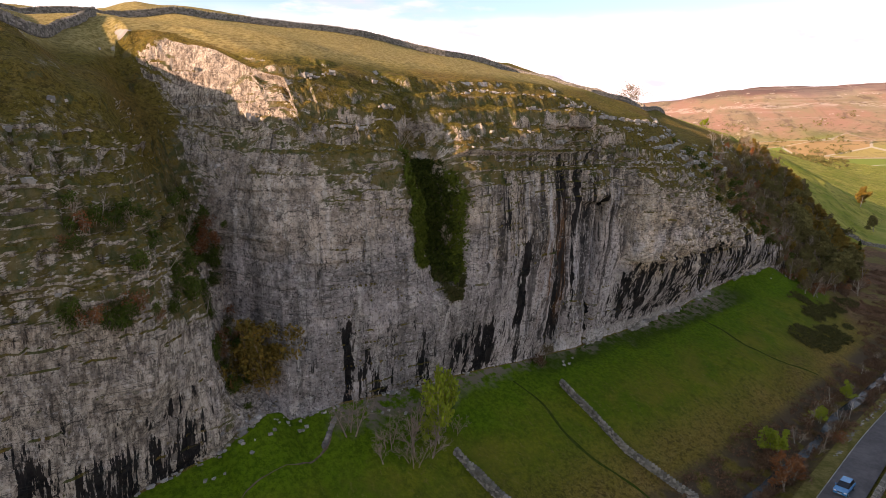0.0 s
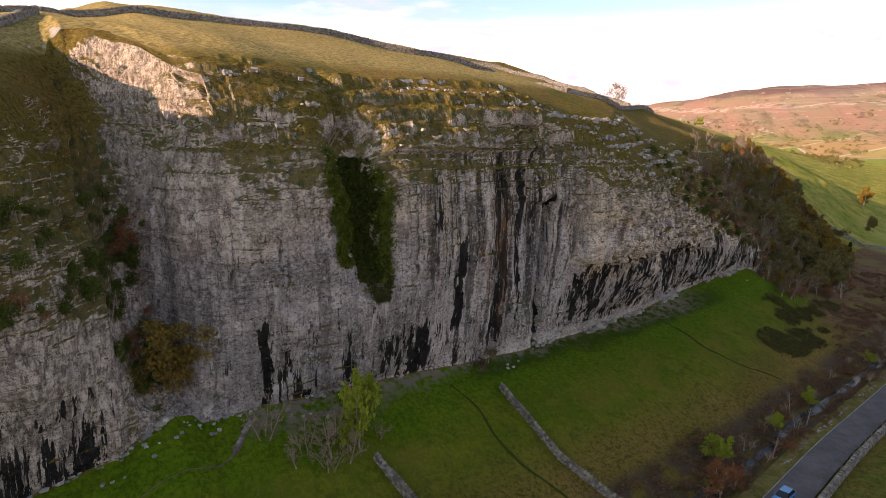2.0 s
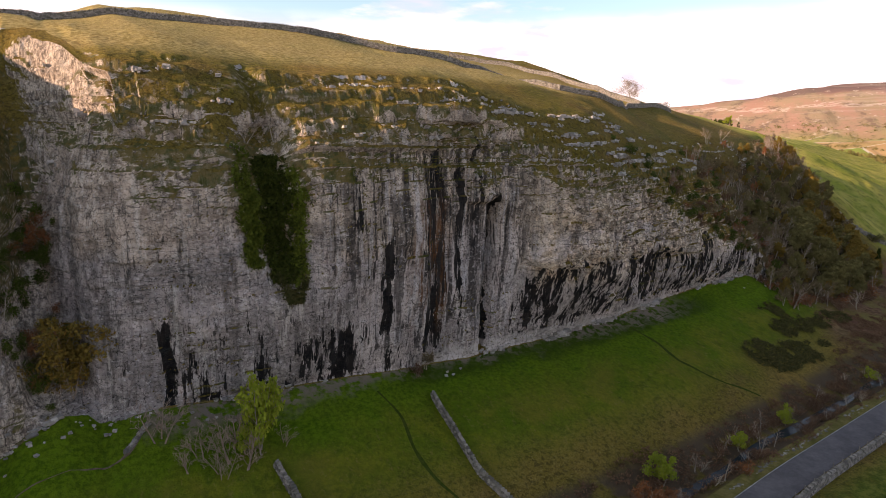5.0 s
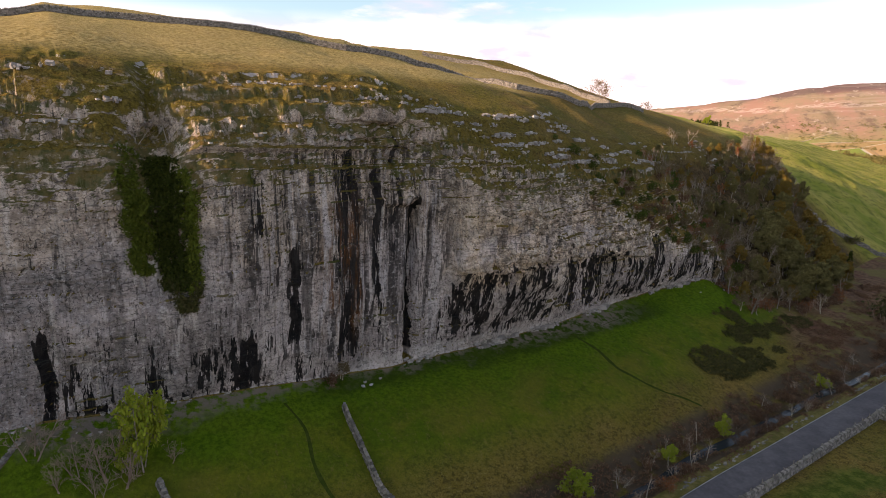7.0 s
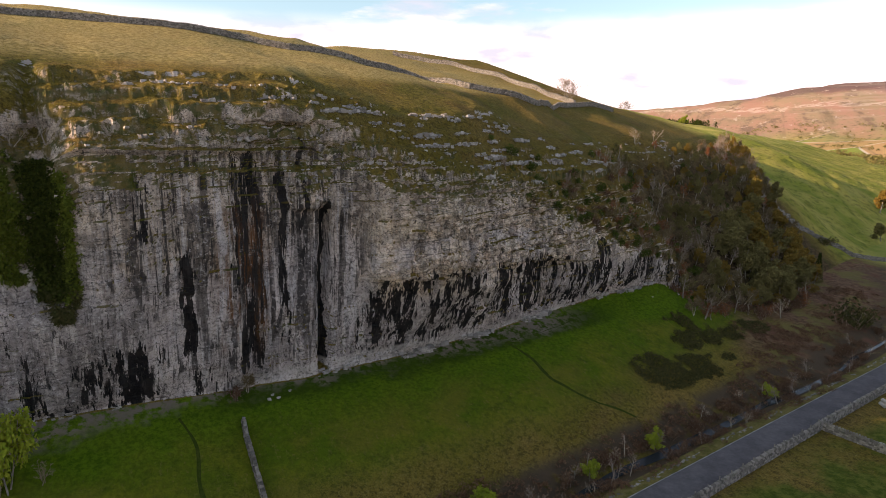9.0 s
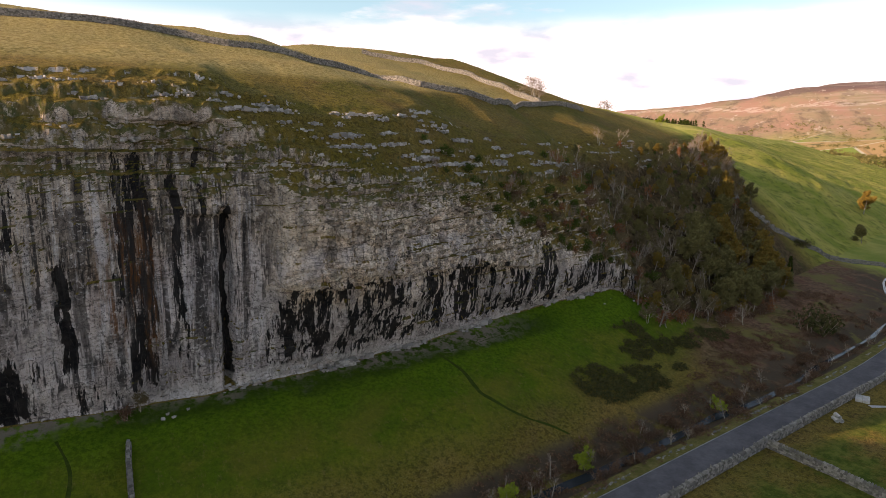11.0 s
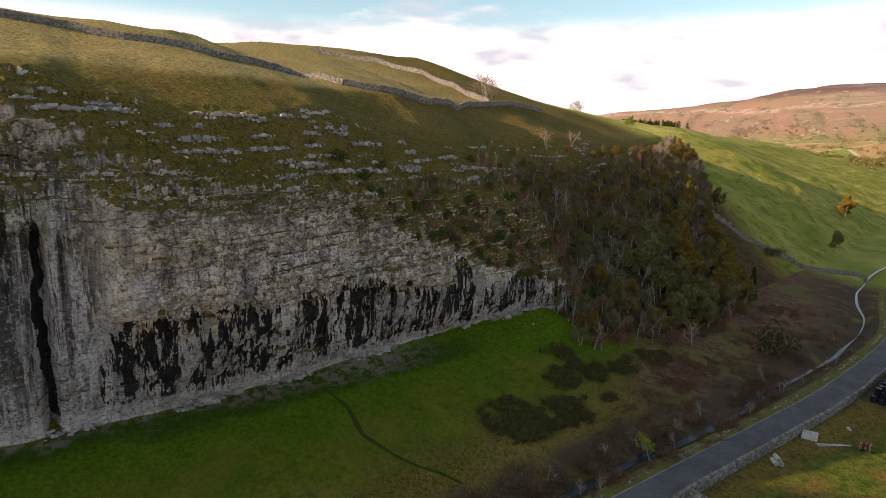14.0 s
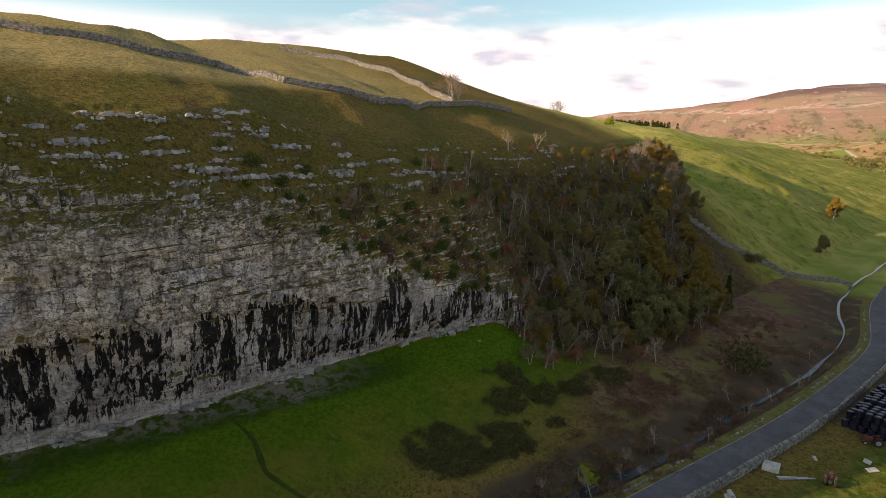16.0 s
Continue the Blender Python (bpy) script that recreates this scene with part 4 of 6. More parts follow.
CRAG, PASTURE, HILL, FAR = make_crag(), make_ground(), make_hill(), make_far()

# ---- the land ----
ground = tagged(sheet("ground", 0, FOOT_ROW, PASTURE), "sloping green pasture and brown wet flats below the crag", "ground", kind="structure")
cliff = tagged(sheet("cliff", FOOT_ROW, CREST_ROW, CRAG), "grey limestone cliff streaked black with mossy ledges", "cliff", kind="structure")
hillside = tagged(sheet("hillside", CREST_ROW, GRID.shape[1] - 1, CRAG), "straw-coloured rough hill pasture with limestone steps", "hill", kind="structure")
hillside.data.materials.append(HILL)


def hill_materials():
    rows = GRID.shape[1] - 1 - CREST_ROW
    per = np.arange(len(hillside.data.polygons)) % rows
    hillside.data.polygons.foreach_set("material_index", (per > 58).astype(np.int32))


hill_materials()


def far_hills():
    """Moor across the valley, with a flat valley floor before it."""
    bear = np.radians(np.arange(-70, 95, 0.5))
    dist = np.concatenate([np.arange(260, 1500, 62), np.arange(1500, 4700, 40)])
    b, r = np.meshgrid(bear, dist, indexing="ij")
    deg = np.degrees(b)
    ridge = np.interp(deg, (-70, 0, 6, 10.5, 13.7, 16.3, 20, 23, 26.7, 31, 34.6, 45, 95), (60, 80, 145, 196, 218, 243, 272, 310, 333, 338, 352, 370, 370))
    near = np.interp(deg, (-70, 5, 12, 20, 30, 45, 95), (2600, 3000, 2500, 1900, 1500, 1300, 1200))
    x, y = r * np.sin(b), r * np.cos(b)
    up = ramp(r, near, 4000)
    z = -13 + (ridge + 13) * (0.65 * up + 0.35 * up * up)
    z += (fbm(x / 600, y / 600, 0, 5, 131) - 0.5) * 90 * up + 12 * (fbm(x / 200, y / 200, 0, 3, 141) - 0.5) * ramp(r, 900, 1500)
    z -= ramp(r, 4100, 4700) * 60
    n, m = x.shape
    idx = np.arange(n * m).reshape(n, m)
    quads = np.stack([idx[:-1, :-1], idx[:-1, 1:], idx[1:, 1:], idx[1:, :-1]], -1).reshape(-1, 4)
    me = bpy.data.meshes.new("backdrop")
    me.from_pydata(np.stack([x, y, z], -1).reshape(-1, 3).tolist(), [], quads.tolist())
    me.polygons.foreach_set("use_smooth", np.ones(len(quads), bool))
    me.materials.append(FAR)
    return tagged(new("backdrop", me), "distant russet moorland ridge above a pale valley floor", "hills", kind="structure")


far_hills()

# ---- road and beck ----
TARMAC = make_plain("tarmac", (0.080, 0.078, 0.084), (0.112, 0.109, 0.114), 0.25, 0.95, 0.3, 0.1, 0.02)
LINE = make_plain("road_paint", (0.16, 0.16, 0.155), (0.30, 0.30, 0.285), 0.8, 0.7)
WATER = Paint("beck_water", 0.2, 0.09)
WATER = WATER.done((0.020, 0.026, 0.030), WATER.bump(WATER.noise(1.8, 3), 0.25, 0.08))


def ribbon(name, centre, half, material, s0, s1, step, dz, thick=0.0, sway=0.0, over=None):
    """A strip that follows centre(s), half its width wide, dz above the land or at a height."""
    ss = np.arange(s0, s1, step)
    dd = centre(ss)
    ts, td = np.gradient(ss), np.gradient(dd)
    ln = np.hypot(ts, td)
    ns, nd = -td / ln, ts / ln
    bm = bmesh.new()
    rows = []
    for k in range(len(ss)):
        w = half * (1 + sway * (2 * float(vnoise(ss[k] / 9, 3, 1, 9)) - 1))
        w *= float(np.interp(ss[k], (80, 100, 122, 130, 158, 168, 186, 196, 300), (1.5, 0.9, 0.8, 0.85, 0.75, 0.2, 0.25, 0.42, 0.6))) if sway > 0 else 1.0
        line = []
        for e in (-1, -0.5, 0, 0.5, 1):
            s, d = ss[k] + e * w * ns[k], dd[k] + e * w * nd[k]
            z = (over if over is not None else -5.05) + dz + (0.06 * (1 - e * e) if thick else 0)
            line.append(bm.verts.new((s, -d, z)))
        rows.append(line)
    for a, b in zip(rows, rows[1:]):
        for k in range(4):
            bm.faces.new((a[k], a[k + 1], b[k + 1], b[k]))
    bmesh.ops.recalc_face_normals(bm, faces=bm.faces)
    if sum(f.normal.z for f in bm.faces) < 0:
        bmesh.ops.reverse_faces(bm, faces=bm.faces)
    me = bpy.data.meshes.new(name)
    bm.to_mesh(me)
    bm.free()
    me.materials.append(material)
    for f in me.polygons:
        f.use_smooth = True
    ob = new(name, me)
    ob.matrix_world = FRAME
    return ob


road = tagged(ribbon("road", road_d, 2.35, TARMAC, -120, 330, 2.0, 0.12, 0.1), "narrow grey tarmac country road", "road", kind="structure")
tagged(ribbon("road_edge_line", lambda s: road_d(s) - 2.3, 0.07, LINE, -60, 260, 1.5, 0.155, 0.1), "worn white road edge line", "road marking", kind="structure")
VERGE = make_plain("rough_verge_grass", (0.085, 0.080, 0.022), (0.165, 0.135, 0.050), 0.9, 1.0, 0.6, 0.04, 0.12)
tagged(ribbon("verge", lambda s: road_d(s) - 3.5, 1.15, VERGE, -60, 230, 1.5, 0.07), "rough yellowed grass verge along the road", "verge", kind="structure")
tagged(ribbon("water", beck_d, 0.62, WATER, -120, 420, 1.5, 0.0, 0.0, 0.45, -5.82), "shallow beck reflecting the pale sky", "water", kind="structure")

# ---- helpers for things ----
def mesh_object(name, verts, faces, material, parent=None, smooth=False, label=""):
    me = bpy.data.meshes.new(name)
    me.from_pydata(verts, [], faces)
    if smooth:
        me.polygons.foreach_set("use_smooth", np.ones(len(me.polygons), bool))
    me.materials.append(material)
    ob = new(name, me)
    if parent is not None:
        ob.parent = parent
    if label:
        ob["label"] = label
    return ob


def part(name, bm, material, parent, label=""):
    me = bpy.data.meshes.new(name)
    bm.to_mesh(me)
    bm.free()
    me.materials.append(material)
    ob = new(name, me)
    ob.parent = parent
    if label:
        ob["label"] = label
    return ob


def empty(name, m, label, category, group="", kind=""):
    ob = new(name)
    ob.empty_display_size = 0.3
    ob.matrix_world = m
    return tagged(ob, label, category, group, kind)


BOX_V = np.array([(x, y, z) for x in (-0.5, 0.5) for y in (-0.5, 0.5) for z in (-0.5, 0.5)])
BOX_F = np.array([(0, 1, 3, 2), (4, 6, 7, 5), (0, 4, 5, 1), (2, 3, 7, 6), (0, 2, 6, 4), (1, 5, 7, 3)])


class Stones:
    """Many rough stones gathered into one mesh."""

    def __init__(self, seed):
        self.rng, self.v, self.f = np.random.RandomState(seed), [], []

    def add(self, place, size, yaw=0.0, rough=0.16, tilt=0.12):
        v = BOX_V * (1 + self.rng.uniform(-rough, rough, (8, 3))) * np.array(size)
        a, b = yaw + self.rng.uniform(-0.15, 0.15), self.rng.uniform(-tilt, tilt)
        v = v @ np.array([(1, 0, 0), (0, math.cos(b), math.sin(b)), (0, -math.sin(b), math.cos(b))])
        v = v @ np.array([(math.cos(a), math.sin(a), 0), (-math.sin(a), math.cos(a), 0), (0, 0, 1)])
        self.f.extend((BOX_F + 8 * len(self.v)).tolist())
        self.v.append(v + np.array(place))

    def mesh(self, name, material, parent=None, label=""):
        return mesh_object(name, np.concatenate(self.v).tolist(), self.f, material, parent, False, label)


def make_stone(name, a, b, lichen):
    p = Paint(name, 0.92, 0.2)
    c = p.mix(p.geo.outputs["Random Per Island"], a, b)
    c = p.mix(p.band(p.noise(1.5, 6, 0.65), 0.45, 0.7, 0.0, 0.7), c, lichen)
    return p.done(c, p.bump(p.noise(6, 6, 0.65), 0.5, 0.06))


WALLSTONE = make_stone("field_wall_stone", (0.085, 0.082, 0.075), (0.275, 0.258, 0.234), (0.07, 0.073, 0.045))
OUTCROP = make_stone("outcrop_limestone", (0.15, 0.144, 0.136), (0.40, 0.382, 0.355), (0.08, 0.08, 0.045))


# ---- drystone walls ----
def drystone_wall(points, height, label, seed, broken=0.0, width=0.55):
    """Courses of laid stones on both faces, an inner fill and a row of cope stones, along points of s, d."""
    pts = np.array(points, float)
    seg = np.hypot(*np.diff(pts, axis=0).T)
    run = np.concatenate([[0], np.cumsum(seg)])
    wall = empty("drystone_wall", FRAME.copy(), label, "stone wall")
    faces, cope, fill = Stones(seed), Stones(seed + 1), Stones(seed + 2)
    rng = np.random.RandomState(seed + 3)
    t = 0.0
    course = 0.26
    while t < run[-1]:
        s, d = np.interp(t, run, pts[:, 0]), np.interp(t, run, pts[:, 1])
        s2, d2 = np.interp(t + 0.3, run, pts[:, 0]), np.interp(t + 0.3, run, pts[:, 1])
        yaw = math.atan2(-(d2 - d), s2 - s)
        z = ground_z(s, d)
        h = height * (1 - broken * float(ramp(fbm(t / 7, seed, 0, 2, 3), 0.4, 0.65))) * (0.93 + 0.14 * float(vnoise(t / 5, seed, 2, 1)))
        if h > 0.2:
            fill.add((s, -d, z + h / 2 - 0.25), (0.55, width * 0.62, h + 0.45), yaw, 0.03, 0.02)
            n = max(1, int(h / course))
            for k in range(n):
                w = width * (0.5 - 0.12 * k / n)
                for side in (-1, 1):
                    o = rng.uniform(-0.12, 0.12)
                    px, py = s + o * math.cos(yaw) - side * w * math.sin(yaw), -d + o * math.sin(yaw) + side * w * math.cos(yaw)
                    faces.add((px, py, z + course * (k + 0.5)), (rng.uniform(0.3, 0.55), 0.2, course * rng.uniform(0.8, 1.05)), yaw)
            cope.add((s, -d, z + h + 0.05), (rng.uniform(0.18, 0.34), width * 0.85, rng.uniform(0.22, 0.36)), yaw, 0.2, 0.25)
        t += 0.42
    for name, st in (("core", fill), ("course", faces), ("cope", cope)):
        if st.v:
            st.mesh(name, WALLSTONE, wall)["kind"] = "stuff"
    return wall


drystone_wall([(-10.5, 0.2), (-10.8, 2.3), (-11.2, 8), (-11.4, 13.4), (-10, 18), (-8.8, 22.5)], 1.05, "grey drystone wall running down the pasture to the beck", 10, 0.1, 0.45)
drystone_wall([(-35, 4.0), (-34.3, 7.7), (-34, 11), (-33, 17), (-32, 24)], 1.2, "grey drystone wall in rough grass below the crag", 20, 0.3)
drystone_wall([(-47.9, -4.2), (-48.8, -3.6), (-49.6, -2.9), (-50.6, -2.1)], 0.45, "low tumbled drystone wall beside a path at the crag's foot", 30, 0.5, 0.4)
drystone_wall([(s, float(road_d(s)) + 3.3) for s in range(-20, 232, 6)], 1.2, "drystone wall along the road's outer verge", 40, 0.15)
drystone_wall([(74.5, 32.9), (74.6, 36), (74.6, 42), (73.5, 60), (72, 90)], 1.3, "drystone wall between two roadside fields", 60)
drystone_wall([(176, -47), (190, -47.5), (201, -44.6), (212, -42), (220, -40), (229, -33.5), (238, -26), (246, -20)], 1.4, "drystone wall between the wood and the far pasture", 70)
drystone_wall([(-84, -78), (-70, -84), (-54, -90), (-42, -88), (-28, -88), (-14, -82.5), (0, -78), (12, -77), (22, -71), (31, -69), (40, -67), (48, -71), (55, -75), (61, -70), (65, -57), (75, -53), (88, -56.5), (100, -66), (112, -74), (122, -76), (136, -80), (152, -88)], 1.3, "long drystone wall along the hill's brow", 80, 0.0, 0.6)
drystone_wall([(-60.5, -62), (-63.4, -54.5), (-67.5, -49), (-70, -42), (-73, -35), (-77, -31), (-85, -31), (-97, -38), (-120, -50)], 1.25, "drystone wall dipping across the head of the gully", 90, 0.0, 0.6)
drystone_wall([(122.5, -78), (123.5, -90), (124.5, -101), (129, -126), (121, -150), (112, -161), (102, -170)], 1.6, "sunlit drystone wall climbing over the hill", 100, 0.0, 0.7)


def verge_stones():
    st = Stones(55)
    rng = np.random.RandomState(56)
    for s in np.arange(14, 215, 0.5):
        if float(fbm(s / 6, 1, 0, 2, 57)) > 0.46:
            d = float(road_d(s)) - 3.6 + rng.normal(0, 0.18)
            k = rng.uniform(0.15, 0.42)
            st.add((s, -d, ground_z(s, d) + 0.1), (1.3 * k, k, 0.8 * k), rng.uniform(-0.6, 0.6), 0.3, 0.3)
    ob = st.mesh("verge_stones", WALLSTONE)
    ob.matrix_world = FRAME
    return tagged(ob, "grey tumbled stones in the grass verge", "stones", kind="stuff")


verge_stones()
TROD = make_plain("dark_trodden_turf", (0.026, 0.046, 0.007), (0.042, 0.060, 0.012), 1.5, 1.0, 0.4, 0.03)


EARTH = make_plain("trodden_earth", (0.085, 0.062, 0.042), (0.150, 0.115, 0.085), 1.2, 1.0, 0.4, 0.03)


def trod(points, half, material=TROD, label="narrow dark sheep path across the pasture"):
    """A narrow sheep path pressed into the field, draped on the land."""
    pts = np.array(points, float)
    run = np.concatenate([[0], np.cumsum(np.hypot(*np.diff(pts, axis=0).T))])
    verts, faces = [], []
    for k, t in enumerate(np.arange(0, run[-1], 0.5)):
        s, d = np.interp(t, run, pts[:, 0]), np.interp(t, run, pts[:, 1])
        s += 0.5 * math.sin(t / 2.7) + 0.8 * (float(vnoise(t / 5, 4, 0, 3)) - 0.5)
        w = half * (0.6 + 0.8 * float(vnoise(t / 2, 9, 0, 3)))
        for e in (-w, 0, w):
            verts.append((s + e, -d, ground_z(s + e, d, True) + 0.05))
        if k:
            n = 3 * k
            faces += [(n - 3, n - 2, n + 1, n), (n - 2, n - 1, n + 2, n + 1)]
    ob = mesh_object("footpath", verts, faces, material, smooth=True)
    ob.matrix_world = FRAME
    return tagged(ob, label, "path", kind="structure")


trod([(38, -5), (39, -1), (40.2, 5.2), (44.4, 11.6), (49, 15.5)], 0.35)
trod([(-17.6, -3), (-17.2, 2), (-17, 6.6), (-16.6, 11), (-16.2, 16), (-15, 21)], 0.22)
trod([(58, -8), (48, -6), (38, -5)], 0.35)
trod([(-47.5, -4.6), (-49.8, -2.6), (-51.2, -1.6), (-54.4, -0.6), (-58, -0.2), (-63, 0.6), (-69, 1.5)], 0.35, EARTH, "brown trodden footpath curving down from the crag's foot")


# ---- limestone blocks of the upper slope and the crag's foot ----
def outcrops():
    """Broken rows of pale blocks, one row to a bed, with small stones between."""
    st = Stones(201)
    rng = np.random.RandomState(202)
    for row, level in enumerate(np.arange(34.0, 52.6, 1.2)):
        for i, s in enumerate(COLUMNS):
            if not -95 < s < 150 or -71 < s < -56 or rng.rand() < (0.3 if s > -56 else 0.75):
                continue
            col = GRID[i, CREST_ROW - 40 : CREST_ROW + 62]
            lev = level + 0.6 * math.sin(s / 17.0 + level) + 0.25 * math.sin(s / 5.3)
            hit = np.where((col[:-1, 2] - lev) * (col[1:, 2] - lev) <= 0)[0]
            if len(hit) == 0:
                continue
            p, q = col[hit[0]], col[min(hit[0] + 1, len(col) - 1)]
            if abs(q[2] - p[2]) > 2.2 * abs(q[1] - p[1]):
                continue
            run = float(fbm(s / 3.2, row * 3.7, 0, 2, 211)) + rng.normal(0, 0.05)
            if run < 0.75 - 0.15 * float(ramp(s, 0, 10)) + 0.05 * float(ramp(s, 60, 130)) or (s > 2 and level < 38.5 - 0.1 * s):
                continue
            k = (0.20 + 0.36 * rng.rand() ** 2) * (1.0 + 0.15 * float(ramp(s, 0, 12)) - 0.3 * float(ramp(s, 60, 130)))
            st.add((s + rng.uniform(-0.2, 0.2), p[1] + rng.uniform(-0.2, 0.25), p[2] + 0.12 * k + rng.normal(0, 0.08)), (1.5 * k, 1.0 * k, 1.0 * k), rng.uniform(-0.5, 0.5), 0.5, 0.4)
            for _ in range(3):
                j = k * rng.uniform(0.4, 0.9)
                st.add((s + rng.normal(0, 0.6), p[1] + rng.normal(0, 0.35), p[2] + rng.normal(0.0, 0.12)), (1.0 * j, 0.8 * j, 0.9 * j), rng.uniform(-1, 1), 0.42, 0.5)
    ob = st.mesh("limestone_outcrop", OUTCROP)
    ob.matrix_world = FRAME
    return tagged(ob, "pale broken limestone blocks in lines along the grassy slope", "rock outcrop", kind="stuff")


outcrops()


def foot_ledge():
    """Broken pale blocks and scree along the foot of the crag."""
    st = Stones(231)
    rng = np.random.RandomState(232)
    for i, s in enumerate(COLUMNS):
        if not -80 < s < 95:
            continue
        f = GRID[i, FOOT_ROW]
        heap = float(ramp(fbm(s / 3.5, 7, 0, 2, 233), 0.40, 0.66))
        for n in range(3):
            if rng.rand() < (0.42 if s > -4 else 0.2) * heap:
                out = rng.uniform(-0.4, 0.5)
                k = (rng.uniform(0.18, 0.45) + 0.7 * rng.rand() ** 5) * (1.0 if s > -4 else 0.6)
                st.add((s, f[1] - out, f[2] + rng.uniform(-0.2, 0.75) * (1 if s > -20 else 0.5)), (1.5 * k, 0.9 * k, 0.7 * k), rng.uniform(-0.6, 0.6), 0.45, 0.4)
        if rng.rand() < 0.3:
            out = min(rng.exponential(0.9), 3.0)
            k = rng.uniform(0.12, 0.4)
            d = -f[1] + out
            st.add((s, -d, ground_z(s, d) + 0.05), (1.3 * k, k, 0.7 * k), rng.uniform(-1, 1), 0.3, 0.3)
    ob = st.mesh("foot_rubble", OUTCROP)
    ob.matrix_world = FRAME
    return tagged(ob, "pale fallen limestone blocks along the crag's foot", "rubble", kind="stuff")


foot_ledge()

# ---- plants ----
BARK = make_plain("grey_bark", (0.17, 0.150, 0.125), (0.31, 0.275, 0.23), 2.0, 0.9)
PALEBARK = make_plain("pale_bark", (0.26, 0.23, 0.18), (0.40, 0.36, 0.29), 2.0, 0.85)
TWIG = make_plain("brown_twigs", (0.185, 0.134, 0.106), (0.30, 0.228, 0.184), 1.0, 0.9)
PALETWIG = make_plain("pale_twigs", (0.22, 0.17, 0.13), (0.33, 0.25, 0.19), 1.0, 0.9)
LEAF_LIME = make_leaves("lime_leaves", (0.165, 0.235, 0.022), (0.275, 0.320, 0.040))
LEAF_OLIVE = make_leaves("olive_leaves", (0.105, 0.100, 0.036), (0.185, 0.160, 0.064))
LEAF_GREEN = make_leaves("green_leaves", (0.034, 0.058, 0.010), (0.085, 0.118, 0.022))
LEAF_GOLD = make_leaves("golden_leaves", (0.215, 0.128, 0.026), (0.135, 0.112, 0.030))
LEAF_RUST = make_leaves("rust_leaves", (0.250, 0.090, 0.036), (0.160, 0.080, 0.040))
LEAF_BROWN = make_leaves("dead_bracken", (0.095, 0.048, 0.030), (0.165, 0.100, 0.060))
LEAF_UMBER = make_leaves("umber_leaves", (0.125, 0.098, 0.050), (0.190, 0.150, 0.085))
# ivy tone holds the cleft's shade in its colour; the conifers share it
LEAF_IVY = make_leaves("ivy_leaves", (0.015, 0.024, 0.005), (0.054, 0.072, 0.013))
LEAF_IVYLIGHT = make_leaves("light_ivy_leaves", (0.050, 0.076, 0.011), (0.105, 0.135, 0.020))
LEAF_BRAMBLE = make_leaves("bramble_leaves", (0.040, 0.050, 0.015), (0.105, 0.088, 0.036))


class Wood:
    """Tapered limbs, gathered in lists for one mesh."""

    def __init__(self, rng):
        self.rng, self.v, self.f, self.tips = rng, [], [], []

    def limb(self, a, way, length, r0, r1, sides, steps, bend, lift):
        pts, p, w = [], np.array(a, float), np.array(way, float)
        for k in range(steps + 1):
            pts.append((p.copy(), w.copy(), r0 + (r1 - r0) * k / steps))
            w = w + self.rng.normal(0, bend, 3) + np.array((0, 0, lift))
            w /= np.linalg.norm(w)
            p = p + w * length / steps
        first = len(self.v)
        for p, w, r in pts:
            e = np.cross(w, (0.31, 0.95, 0.05))
            e /= np.linalg.norm(e)
            g = np.cross(w, e)
            for j in range(sides):
                t = 2 * math.pi * j / sides
                self.v.append(tuple(p + r * (math.cos(t) * e + math.sin(t) * g)))
        for k in range(steps):
            for j in range(sides):
                i0, i1 = first + k * sides + j, first + k * sides + (j + 1) % sides
                self.f.append((i0, i1, i1 + sides, i0 + sides))
        return pts


def spread_way(rng, way, angle):
    r = rng.normal(0, 1, 3)
    r -= way * (r @ way)
    r /= np.linalg.norm(r) + 1e-9
    return way * math.cos(angle) + r * math.sin(angle)


def leaf_cards(rng, centres, per, radius, size, flat=1.0):
    """Small folded leaves thrown round the given places."""
    v, f = [], []
    for c in centres:
        for _ in range(per):
            o = rng.normal(0, 1, 3)
            o *= radius * rng.rand() ** 0.5 / (np.linalg.norm(o) + 1e-9)
            o[2] *= flat
            p = np.array(c) + o
            a = rng.normal(0, 1, 3)
            a /= np.linalg.norm(a)
            b = np.cross(a, rng.normal(0, 1, 3))
            b /= np.linalg.norm(b) + 1e-9
            k = size * rng.uniform(0.6, 1.4)
            n = len(v)
            v += [tuple(p - a * k), tuple(p + b * k * 0.55), tuple(p + a * k), tuple(p - b * k * 0.55 + np.cross(a, b) * k * 0.3)]
            f.append((n, n + 1, n + 2, n + 3))
    return v, f


